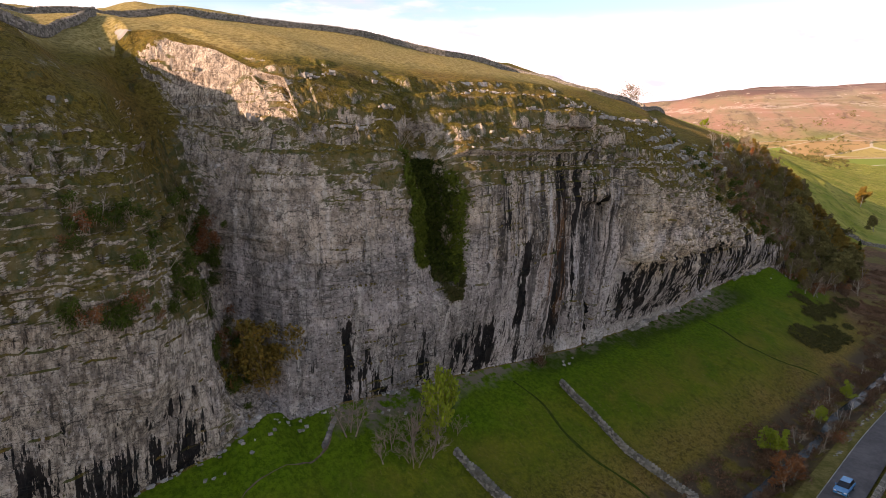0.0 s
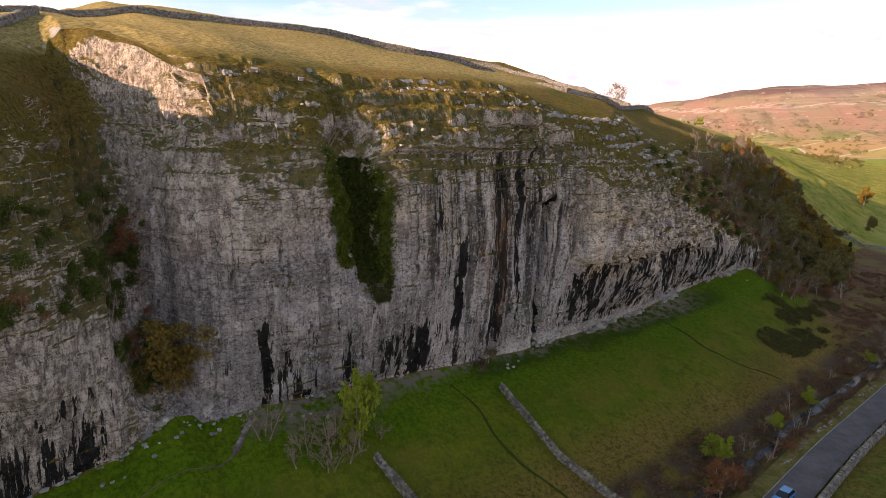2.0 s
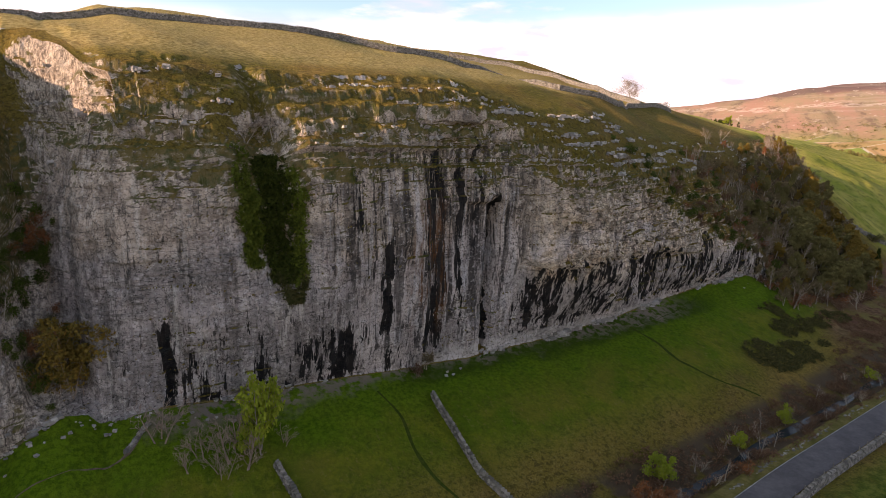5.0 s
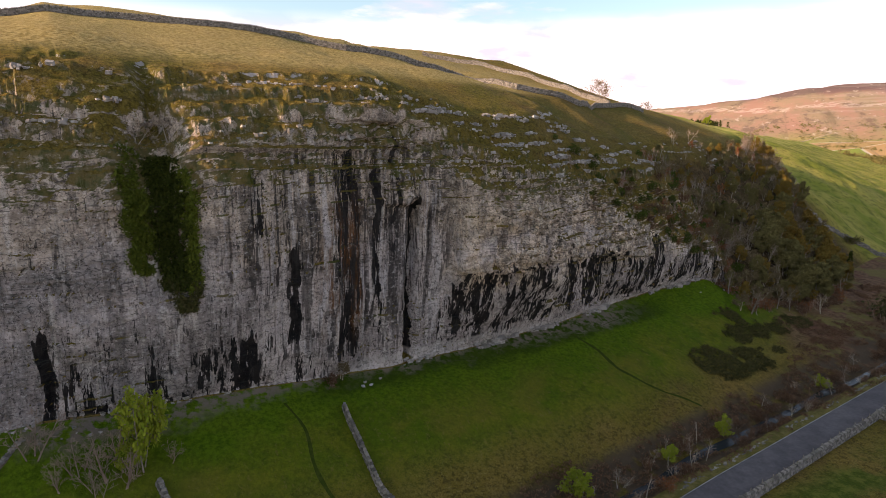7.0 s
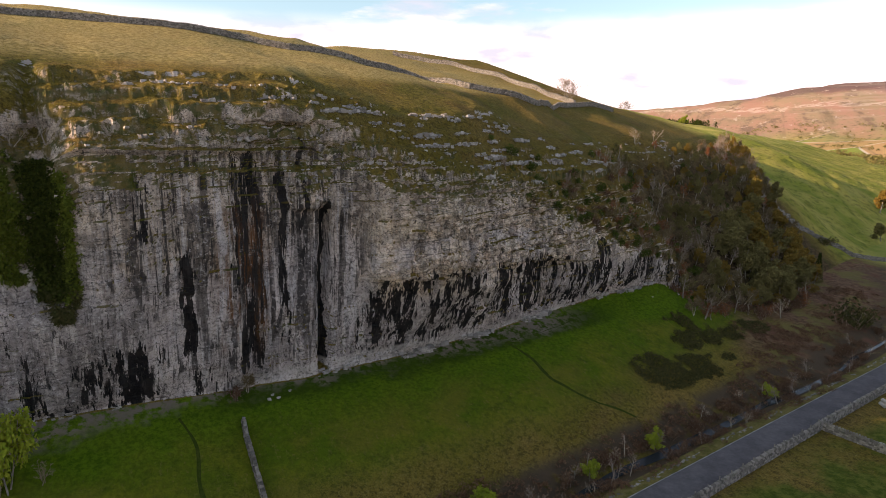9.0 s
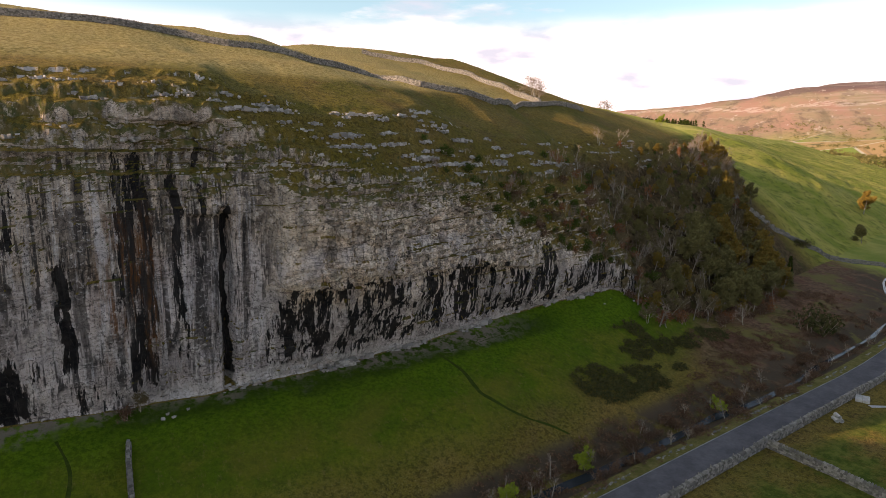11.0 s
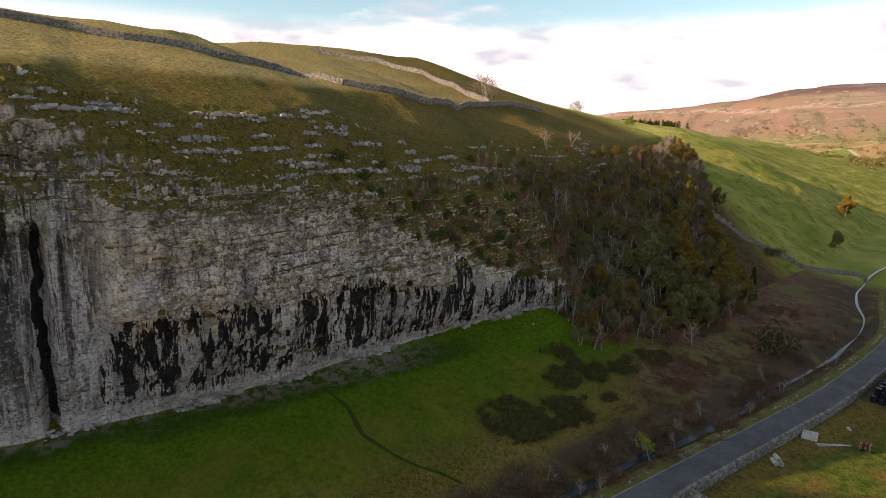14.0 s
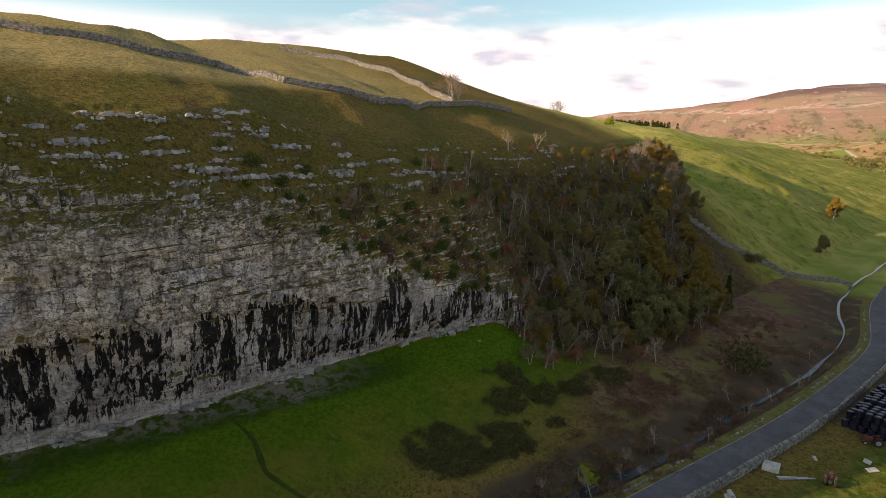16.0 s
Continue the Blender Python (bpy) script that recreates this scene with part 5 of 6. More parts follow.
def tree_model(seed, height, spread, bark, twigs, leaf=None, leaves=0, leaf_size=0.2, stems=1, dense=1.0, low=0.35, category="tree", name="tree", label="bare tree"):
    """A trunk, limbs and twigs, with a crown of leaves where it has them; stands at the origin."""
    rng = np.random.RandomState(seed)
    root = empty(name, Matrix(), label, category)
    trunk, limbs, fine = Wood(rng), Wood(rng), Wood(rng)
    crown = []
    for k in range(stems):
        lean = np.array((rng.normal(0, 0.10 + 0.16 * (stems > 1)), rng.normal(0, 0.10 + 0.16 * (stems > 1)), 1.0))
        lean /= np.linalg.norm(lean)
        h = height * rng.uniform(0.8, 1.0)
        base = (rng.normal(0, 0.25) * (stems > 1), rng.normal(0, 0.25) * (stems > 1), -0.4)
        r = 0.017 * height / stems**0.4
        axis = trunk.limb(base, lean, h * 0.86, r * 1.25, r * 0.25, 6, 6, 0.05, 0.02)
        for j in range(int(7 * dense)):
            t = low + (0.97 - low) * (j + rng.rand()) / int(7 * dense)
            q = t * 6
            n = min(int(q), 5)
            p = axis[n][0] * (1 - q + n) + axis[n + 1][0] * (q - n)
            w = spread_way(rng, axis[n][1], rng.uniform(0.6, 1.15))
            ln = spread * rng.uniform(0.7, 1.1) * (1.15 - 0.75 * t)
            arm = limbs.limb(p, w, ln, r * 0.5 * (1.2 - t), r * 0.10, 4, 4, 0.13, 0.07)
            for _ in range(5):
                q2 = rng.uniform(1.0, 4.0)
                m = min(int(q2), 3)
                p2 = arm[m][0] * (1 - q2 + m) + arm[m + 1][0] * (q2 - m)
                w2 = spread_way(rng, arm[m][1], rng.uniform(0.4, 0.95))
                sub = fine.limb(p2, w2, ln * rng.uniform(0.3, 0.55), max(0.028, r * 0.18), 0.016, 3, 2, 0.16, 0.06)
                crown.append(sub[-1][0])
                crown.append(sub[1][0])
                for _ in range(2):
                    w3 = spread_way(rng, sub[1][1], rng.uniform(0.3, 0.9))
                    fine.limb(sub[1][0] if rng.rand() < 0.5 else sub[-1][0], w3, ln * rng.uniform(0.15, 0.3), 0.022, 0.012, 3, 1, 0.1, 0.04)
    mesh_object("trunk", trunk.v, trunk.f, bark, root, True)
    mesh_object("limb", limbs.v, limbs.f, bark, root, True)["kind"] = "stuff"
    mesh_object("twig", fine.v, fine.f, twigs, root, False)["kind"] = "stuff"
    if leaf is not None and leaves:
        rng.shuffle(crown)
        v, f = leaf_cards(rng, crown, max(1, leaves // len(crown)), spread * 0.22, leaf_size)
        mesh_object("crown", v, f, leaf, root, False)["kind"] = "stuff"
    return root


def shrub_model(seed, height, radius, leaf, count, leaf_size, label, twigs=None, name="shrub"):
    """Many stems from the ground with leaves from bottom to top, uneven in outline."""
    rng = np.random.RandomState(seed)
    root = empty(name, Matrix(), label, "bush")
    stems, places = Wood(rng), []
    for k in range(13):
        w = np.array((rng.normal(0, 0.6), rng.normal(0, 0.6), 1.0))
        w /= np.linalg.norm(w)
        ln = height * rng.uniform(0.55, 1.05)
        arm = stems.limb((rng.normal(0, radius * 0.3), rng.normal(0, radius * 0.3), -0.25), w * np.array((radius / height, radius / height, 1)), ln, 0.045, 0.012, 3, 3, 0.16, 0.05)
        places += [arm[1][0], arm[2][0], arm[3][0], arm[3][0]]
        for _ in range(2):
            sub = stems.limb(arm[2][0], spread_way(rng, arm[2][1], rng.uniform(0.4, 1.0)), ln * 0.35, 0.022, 0.009, 3, 1, 0.12, 0.03)
            places += [sub[0][0], sub[1][0]]
    mesh_object("stem", stems.v, stems.f, twigs or TWIG, root, False)["kind"] = "stuff"
    v, f = leaf_cards(rng, places, max(1, count // len(places)), radius * 0.34, leaf_size, 0.8)
    mesh_object("crown", v, f, leaf, root, False)["kind"] = "stuff"
    return root


MODELS = {
    "bare": [tree_model(300 + k, 9.0, 3.0, BARK, TWIG, stems=1 + (k == 2), dense=1.0 + 0.2 * k, label="leafless grey-brown tree on the wooded slope") for k in range(3)],
    "pale": [tree_model(310 + k, 6.0, 2.6, PALEBARK, PALETWIG, stems=2, dense=1.1, low=0.25, label="pale leafless tree with fine twigs") for k in range(2)],
    "rust": [tree_model(320, 7.0, 2.6, BARK, TWIG, LEAF_RUST, 1100, 0.2, stems=2, label="thin tree with rust-brown autumn leaves")],
    "gold": [tree_model(325, 8.0, 3.2, BARK, TWIG, LEAF_GOLD, 2800, 0.24, dense=1.3, low=0.2, label="round tree with dull golden leaves")],
    "olive": [tree_model(330 + k, 8.5, 3.3, BARK, TWIG, LEAF_OLIVE, 3000, 0.25, dense=1.3, low=0.2, label="broad tree with grey-green leaves") for k in range(2)],
    "sapling": [tree_model(355 + k, 7.5, 2.2, TWIG, TWIG, stems=2 + k, dense=1.7, low=0.15, label="slim bare sapling in the rough grass") for k in range(2)],
    "thorn": [tree_model(337, 7.5, 4.6, PALEBARK, PALETWIG, LEAF_UMBER, 300, 0.16, stems=4, dense=1.6, low=0.12, label="wide leafless hawthorn lit by the sun")],
    "copper": [tree_model(338 + k, 7.5, 2.9, PALEBARK, PALETWIG, LEAF_UMBER, 1300, 0.2, stems=2, dense=1.2, low=0.25, label="twiggy tree with a few copper leaves") for k in range(2)],
    "lime": [tree_model(335, 5.0, 1.9, BARK, TWIG, LEAF_LIME, 2600, 0.15, stems=2, dense=1.2, low=0.2, label="small tree with bright yellow-green leaves")],
    "brown_shrub": [shrub_model(340, 2.0, 1.6, LEAF_BROWN, 420, 0.13, "brown leafless thicket beside the beck")],
    "green_shrub": [shrub_model(345, 1.8, 1.5, LEAF_GREEN, 620, 0.14, "dark green bush rooted on a ledge")],
    "rust_shrub": [shrub_model(347, 2.2, 1.5, LEAF_RUST, 460, 0.13, "rust-brown autumn bush with dry leaves")],
    "gold_shrub": [shrub_model(351, 7.6, 3.7, LEAF_GOLD, 4200, 0.2, "broad green-gold bush filling the gully's mouth")],
    "olive_shrub": [shrub_model(349, 2.6, 2.0, LEAF_BRAMBLE, 700, 0.16, "dark bushy thorn in the rushes")],
}
USED = set()


def plant(kind, n, s, d, size=1.0, turn=0.0, z=None, label="", group="", tall=1.0):
    """One plant of a kind at s, d."""
    model = MODELS[kind][n % len(MODELS[kind])]
    p = at(s, d, ground_z(s, d) if z is None else z)
    m = Matrix.Translation(p) @ Matrix.Rotation(turn, 4, "Z") @ Matrix.Diagonal((size, size, size * tall, 1))
    if (kind, n % len(MODELS[kind])) not in USED:
        USED.add((kind, n % len(MODELS[kind])))
        model.matrix_world = m
        ob = model
    else:
        ob = copy_thing(model, m)
        ob.matrix_world = m
    return tagged(ob, label, group=group)


def thicket(inner):
    """The wood's inner trees, too close together to count, in one mesh."""
    verts, faces, slots, mats, base = [], [], [], [], 0
    for kind, n, s, d, k, turn, tall in inner:
        m = Matrix.Translation(at(s, d, ground_z(s, d))) @ Matrix.Rotation(turn, 4, "Z") @ Matrix.Diagonal((k, k, k * tall, 1))
        for child in MODELS[kind][n % len(MODELS[kind])].children_recursive:
            me = child.data
            co = np.empty(3 * len(me.vertices))
            me.vertices.foreach_get("co", co)
            co = np.c_[co.reshape(-1, 3), np.ones(len(me.vertices))] @ np.array(m).T
            verts.append(co[:, :3])
            if me.materials[0] not in mats:
                mats.append(me.materials[0])
            faces += [tuple(i + base for i in f.vertices) for f in me.polygons]
            slots += [mats.index(me.materials[0])] * len(me.polygons)
            base += len(me.vertices)
    ob = mesh_object("inner_wood", np.concatenate(verts).tolist(), faces, mats[0])
    for mat in mats[1:]:
        ob.data.materials.append(mat)
    ob.data.polygons.foreach_set("material_index", np.array(slots, np.int32))
    return tagged(ob, "crowded bare and olive-leaved trees inside the wood", "trees", kind="stuff")


def woodland():
    """Ash poles, copper and olive trees over scrub, thinning out towards the crag and the far wall."""
    rng = np.random.RandomState(400)
    lo_s, lo_d = (80, 90, 94, 108, 115, 140, 166, 176, 188, 198, 208, 222, 238), (-24, -17, -3, -4.5, -2, -5, -15, -24, -40, -52, -58, -70, -85)
    hi_s, hi_d = (80, 105, 128, 160, 185, 205, 222, 238), (-28, -42, -48, -60, -71, -79, -88, -93)
    made, tries, inner, single = [], 0, [], 0
    while len(made) < 520 and tries < 14000:
        tries += 1
        s = rng.uniform(80, 238)
        lo, hi = np.interp(s, lo_s, lo_d), np.interp(s, hi_s, hi_d)
        d = rng.uniform(hi, lo)
        if any((s - a) ** 2 + (d - b) ** 2 < 3.6 for a, b in made):
            continue
        if s > 192 and rng.rand() < 0.5:
            continue
        if s < 165 and 30.5 < ground_z(s, d) < 38 and rng.rand() < 0.6:
            continue
        made.append((s, d))
        deep = (lo - d) / max(lo - hi, 1)
        r = rng.rand()
        clump = float(fbm(s / 11, d / 11, 0, 2, 405))
        if s < 102 and deep > 0.12:
            kind = "copper" if r < 0.25 else "bare" if r < 0.48 else "pale" if r < 0.56 else "green_shrub" if r < 0.8 else "rust_shrub"
            k = rng.uniform(0.4, 0.65)
        elif deep < 0.12:
            kind = "brown_shrub" if r < 0.35 else "rust_shrub" if r < 0.55 else "gold_shrub" if r < 0.63 else "olive" if r < 0.75 else "bare"
            k = rng.uniform(0.5, 0.8) if kind != "gold_shrub" else 0.36
        elif s > 124 and s < 178 and deep < 0.5:
            kind = "olive" if clump > 0.47 and r < 0.8 else "gold" if r < 0.45 else "copper" if r < 0.65 else "bare"
            k = rng.uniform(0.9, 1.25) if kind in ("olive", "gold") else rng.uniform(0.7, 0.95)
        elif s > 196:
            kind = "pale" if r < 0.35 else "bare" if r < 0.7 else "gold" if r < 0.8 else "copper"
            k = rng.uniform(0.7, 1.0)
        else:
            kind = "copper" if r < 0.28 else "rust" if r < 0.33 else "gold" if r < 0.45 else "olive" if r < 0.62 else "green_shrub" if r < 0.72 else "pale" if r < 0.80 else "bare"
            k = rng.uniform(0.55, 0.9) * (1.0 - 0.45 * float(ramp(deep, 0.45, 1.0)))
        if kind.endswith("shrub") and kind != "gold_shrub":
            k *= 1.7
        n, turn, tall = int(rng.randint(0, 9)), rng.uniform(0, 6.28), rng.uniform(0.9, 1.15)
        if single >= 190 or (deep > 0.3 and rng.rand() < 0.55 and not kind.endswith("shrub")):
            inner.append((kind, n, s, d, k, turn, tall))
        else:
            single += 1
            plant(kind, n, s, d, k, turn, group="trees of the wood", tall=tall)
    thicket(inner)


woodland()

# single trees
plant("thorn", 0, 128.6, -88, 1.45, 0.4, tall=0.72, label="wide leafless hawthorn lit by the sun on the hill's brow")
plant("thorn", 0, 132.0, -89.5, 0.6, 2.0, label="small leafless hawthorn lit by the sun on the hill's brow")
plant("pale", 0, 119.1, -48.1, 1.05, 1.0, label="pale bare tree on the upper edge of the wood")
plant("pale", 1, 132.7, -52.6, 0.85, 2.2, label="small pale bare tree on the upper edge of the wood")
plant("pale", 0, 122.4, -1.3, 1.15, 3.0, label="slender white-stemmed bare tree at the wood's foot")
plant("thorn", 0, 240, -160, 1.25, 1.0, tall=0.8, label="round-headed pale green tree on the skyline")
plant("lime", 0, 221, -108, 1.1, 1.0, label="bushy yellow-green tree at the head of the pasture")
plant("gold_shrub", 0, -56.0, -8.6, 1.1, 1.1)
plant("lime", 0, -36.6, 1.6, 1.35, 0.3, label="slender tree with fresh yellow-green leaves", tall=1.8)
plant("lime", 0, -37.3, 2.2, 0.8, 2.3, tall=1.4)
for k, (s, d, size) in enumerate(((-40, 1.5, 1.0), (-42.5, 0.5, 0.8), (-38.6, 3.4, 0.9), (-47, -2.5, 0.95), (-44.5, 1.8, 0.6), (-41.2, 3.6, 0.7), (-39.4, 0.2, 0.95), (-33, 1.5, 0.45))):
    plant("sapling", k, s, d, size, k * 1.3, group="bare saplings at the crag's foot", label="slim bare sapling in the rough grass")
plant("copper", 0, -8.6, -5.6, 0.5, 0.5, z=ground_z(-8.6, -5.6, True), label="brown twiggy bush at the end of a field wall")
plant("brown_shrub", 0, -10.2, -5.0, 1.0, 1.5, z=ground_z(-10.2, -5.0, True), label="brown bush at the end of a field wall")
plant("lime", 0, 12.2, 23.4, 1.1, 1.2, label="small yellow-green tree over the beck")
plant("lime", 0, 31.0, 22.6, 0.75, 0.2)
plant("lime", 0, 46.5, 21.8, 0.8, 3.2)
plant("lime", 0, 80.5, 20.0, 0.7, 4.4)
plant("rust_shrub", 0, 24.5, 28.0, 0.9, 0.8)
plant("rust", 0, 3.0, 28.6, 0.95, 0.8, label="spreading brown tree between beck and road")
plant("rust", 0, 7.5, 28.2, 0.6, 2.8)
plant("olive_shrub", 0, 136.6, 9.0, 2.5, 0.8, tall=1.2)
plant("olive_shrub", 0, 141.5, 9.5, 0.9, 2.8)
plant("gold", 0, 338, -71, 1.7, 0.8, label="golden-leaved tree in the sunlit far pasture")
plant("olive", 0, 284, -47, 1.15, 0.8, label="dark round-headed tree at the pasture's edge")
plant("olive_shrub", 0, 216, -38, 1.6, 1.8)
for kind, s, d, size in (("gold", 163, -18, 1.3), ("gold", 169, -23, 1.2), ("olive", 157, -15, 1.25), ("olive", 149, -12, 1.1), ("gold", 173, -28, 1.15), ("olive", 165, -27, 1.3), ("copper", 177, -33, 1.2), ("olive", 203, -51, 1.05)):
    plant(kind, int(s), s, d, size, s, label="large round-crowned autumn tree at the wood's end")
for kind, s, d, size in (("copper", 90, -3.5, 0.7), ("bare", 92.5, -3.0, 0.75), ("rust", 94.5, -2.5, 0.6), ("copper", 91, -11.5, 0.75), ("bare", 93, -9, 0.8), ("olive", 95.5, -10, 0.7), ("gold", 97.5, -7, 0.65), ("copper", 99, -10, 0.85), ("bare", 96.5, -5, 0.7), ("copper", 101, -6.5, 0.8)):
    plant(kind, int(s), s, d, size, s, label="low-branched autumn tree at the end of the crag")
plant("bare", 1, 196, -52, 1.0, 1.0)
plant("bare", 2, 190, -66, 1.05, 2.0)


def conifer(s, d, height):
    """A narrow dark spruce: a tapered trunk and drooping whorls of needles."""
    rng = np.random.RandomState(415)
    root = empty("tree", Matrix.Translation(at(s, d, ground_z(s, d) - 0.1)), "narrow dark conifer at the wood's far edge", "tree")
    bm = bmesh.new()
    lathe(bm, [(0.2, 0.0), (0.16, height * 0.4), (0.02, height)], 7)
    part("trunk", bm, BARK, root)
    spots = []
    for k in range(26):
        z = height * (0.12 + 0.86 * k / 26)
        r = 1.5 * (1 - z / height) + 0.15
        for j in range(7):
            a = j * 0.9 + k * 1.7
            for q in (0.45, 0.95):
                spots.append((q * r * math.cos(a), q * r * math.sin(a), z - 0.35 * q * r))
    v, f = leaf_cards(rng, spots, 5, 0.3, 0.2)
    mesh_object("crown", v, f, LEAF_IVY, root, False)["kind"] = "stuff"


def beck_side():
    rng = np.random.RandomState(420)
    for k in range(150):
        s = rng.uniform(-6, 120) if k < 125 else rng.uniform(110, 178)
        d = float(beck_d(s)) + rng.choice((-1, 1)) * rng.uniform(1.3, 2.8) - 0.4
        r = rng.rand()
        if r < 0.24:
            plant("pale" if r < 0.10 else "bare", k, s, d, rng.uniform(0.3, 0.5), rng.uniform(0, 6.28), group="bare alders along the beck", label="thin bare alder beside the beck")
        else:
            plant("brown_shrub", k, s, d, rng.uniform(0.6, 1.05), rng.uniform(0, 6.28), group="thickets along the beck")


beck_side()


def crag_point(s, z):
    """The crag's surface at height z in the column at s."""
    col = GRID[int(np.argmin(np.abs(COLUMNS - s))), FOOT_ROW : CREST_ROW + 28]
    return col[int(np.argmin(np.abs(col[:, 2] - z)))]


def ledge_plants():
    rng = np.random.RandomState(430)
    spots = ((-73.6, -4.6, 34.0), (-70.2, -5.6, 33.6), (-67, -5.4, 30), (-64, -8.5, 28), (-62.1, -10.5, 27.4), (-75.3, -1.0, 25.6), (-72.8, -1.2, 25.6), (-70.3, -1.4, 25.2), (-66.6, -2.6, 24.6), (-60.5, -9, 22.6), (-58, -13.5, 22.6), (-57.4, -15, 26), (-58.8, -16, 28), (-57.2, -18.5, 30.5), (-57.2, -11, 16.5), (-58.8, -9.2, 12.5), (-60.8, -8, 17), (-62.6, -9.5, 25))
    for k, (s, d, z) in enumerate(spots):
        for j in range(4 if -63 < s < -56 else 3):
            kind = "green_shrub" if (k + j) % 8 else "rust_shrub"
            p = crag_point(s + rng.normal(0, 0.8), z + rng.normal(0, 0.8))
            plant(kind, 0, p[0], -p[1], rng.uniform(0.55, 1.05), rng.uniform(0, 6), z=p[2] - 0.1, group="bushes on the crag's ledges")
    for k, (s, d, z, size) in enumerate(((-74.0, -4.6, 34, 0.5), (-71.6, -4.8, 33.6, 0.45), (-67.8, -6, 31, 0.55), (-65.5, -6.5, 28.5, 0.5), (-58.4, -15, 27, 0.62), (-57.3, -19, 31.5, 0.6), (-56.8, -13, 22, 0.6), (-61.0, -8.6, 21, 0.5), (-71.5, -2.5, 25.5, 0.4), (-33.2, -9.5, 40.5, 0.7), (-29.5, -8.5, 41, 0.5), (-4.0, -6.6, 44.5, 0.3))):
        p = crag_point(s, z)
        plant("bare" if k % 3 else "pale", k, s, -p[1], size, k * 1.1, z=p[2] - 0.1, group="bare trees rooted in the crag", label="stunted bare tree rooted in the rock")
    for k in range(60):
        if k < 28:
            s, z = rng.uniform(-61, -55), rng.uniform(10, 37)
        else:
            s, z = rng.uniform(-77, -62), rng.choice((25.5, 33.5)) + rng.normal(0, 1.0)
        p = crag_point(s, z)
        kind = "rust_shrub" if k % 13 == 0 else "olive_shrub" if k % 5 == 0 else "green_shrub"
        plant(kind, 0, p[0], -p[1], rng.uniform(0.5, 1.0) * (0.7 if kind == "olive_shrub" else 1.0), rng.uniform(0, 6), z=p[2] - 0.15, group="bushes on the crag's ledges")
    p = crag_point(-57.2, 26)
    plant("rust", 0, -57.2, -p[1], 0.7, 1.0, z=p[2] - 0.1, label="stunted tree with orange leaves in the gully")
    for k in range(150):
        s = 40 + 58 * rng.rand() ** 0.7
        i = int(np.argmin(np.abs(COLUMNS - s)))
        low = 27.3 - 0.42 * (s - 53)
        col = GRID[i, FOOT_ROW + 20 : CREST_ROW + 40]
        p = col[int(np.argmin(np.abs(col[:, 2] - rng.uniform(low, low + 12))))]
        kind = ("green_shrub", "green_shrub", "sapling", "green_shrub", "brown_shrub", "pale", "copper", "rust_shrub")[k % 8]
        plant(kind, k, s, -p[1], rng.uniform(0.5, 0.9) * (0.55 if kind in ("sapling", "copper", "pale") else 1.2), k, z=p[2] - 0.1, group="bushes along the crag's lip")


ledge_plants()


def scatter_cards(name, places, per, radius, size, leaf, label, category, flat=0.6):
    v, f = leaf_cards(np.random.RandomState(len(places)), places, per, radius, size, flat)
    ob = mesh_object(name, v, f, leaf)
    ob.matrix_world = FRAME
    return tagged(ob, label, category, kind="stuff")


def ivy(name, seed, count, zs, left, right, leaf, label):
    """Ivy on the crag between two edges given over the heights zs."""
    rng = np.random.RandomState(seed)
    places = []
    for _ in range(count):
        z = rng.uniform(zs[0], zs[-1])
        a, b = float(np.interp(z, zs, left)), float(np.interp(z, zs, right))
        s = rng.uniform(a, b) + 0.35 * math.sin(z * 1.3 + seed) + rng.normal(0, 0.2)
        if float(fbm(s / 1.2, z / 1.9, 0, 2, seed)) < 0.36 and rng.rand() < 0.85:
            continue
        i = int(np.argmin(np.abs(COLUMNS - s)))
        col = GRID[i, FOOT_ROW:CREST_ROW]
        p = col[int(np.argmin(np.abs(col[:, 2] - z)))]
        places.append((p[0], p[1] - 0.2 + rng.uniform(-0.35, 0.1), p[2]))
    return scatter_cards(name, places, 3, 0.4, 0.19, leaf, label, "ivy", 1.0)


# leaves inside the cleft darkened for its shade, lit columns beside it paler
ivy("ivy", 440, 5200, (22.6, 25, 30, 36, 38.8), (-31.4, -32.6, -33.0, -33.2, -32.8), (-28.7, -28.4, -28.8, -29.0, -29.6), LEAF_IVY, "dense ivy hanging in a cleft of the crag, leaf colour darkened for its shade")
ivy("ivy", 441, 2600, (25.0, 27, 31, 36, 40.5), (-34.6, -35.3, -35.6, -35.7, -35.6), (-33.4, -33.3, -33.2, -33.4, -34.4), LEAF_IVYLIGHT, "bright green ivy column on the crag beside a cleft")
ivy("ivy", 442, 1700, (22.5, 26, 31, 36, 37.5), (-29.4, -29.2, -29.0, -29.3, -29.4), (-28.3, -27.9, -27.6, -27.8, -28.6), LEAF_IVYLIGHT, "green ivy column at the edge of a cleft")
ivy("ivy", 443, 900, (20.2, 22.0, 24.0), (-29.8, -31.0, -33.0), (-28.4, -28.0, -28.4), LEAF_BRAMBLE, "brown-green ivy and moss below the cleft")


def patch_places(seed, count, cells, z_up=0.25, gaps=0.40):
    """Places on the land inside round patches given as s, d, radius along s, radius along d."""
    rng = np.random.RandomState(seed)
    out = []
    for s, d, rs, rd in cells:
        n = int(count * rs * rd)
        for _ in range(n):
            a, r = rng.uniform(0, 6.283), rng.rand() ** 0.5
            x, y = s + rs * r * math.cos(a), d + rd * r * math.sin(a)
            if float(fbm(x / 2.2, y / 2.2, 0, 2, seed)) < gaps + 0.3 * r * r:
                continue
            out.append((x, -y, ground_z(x, y) + rng.uniform(0.05, z_up)))
    return out


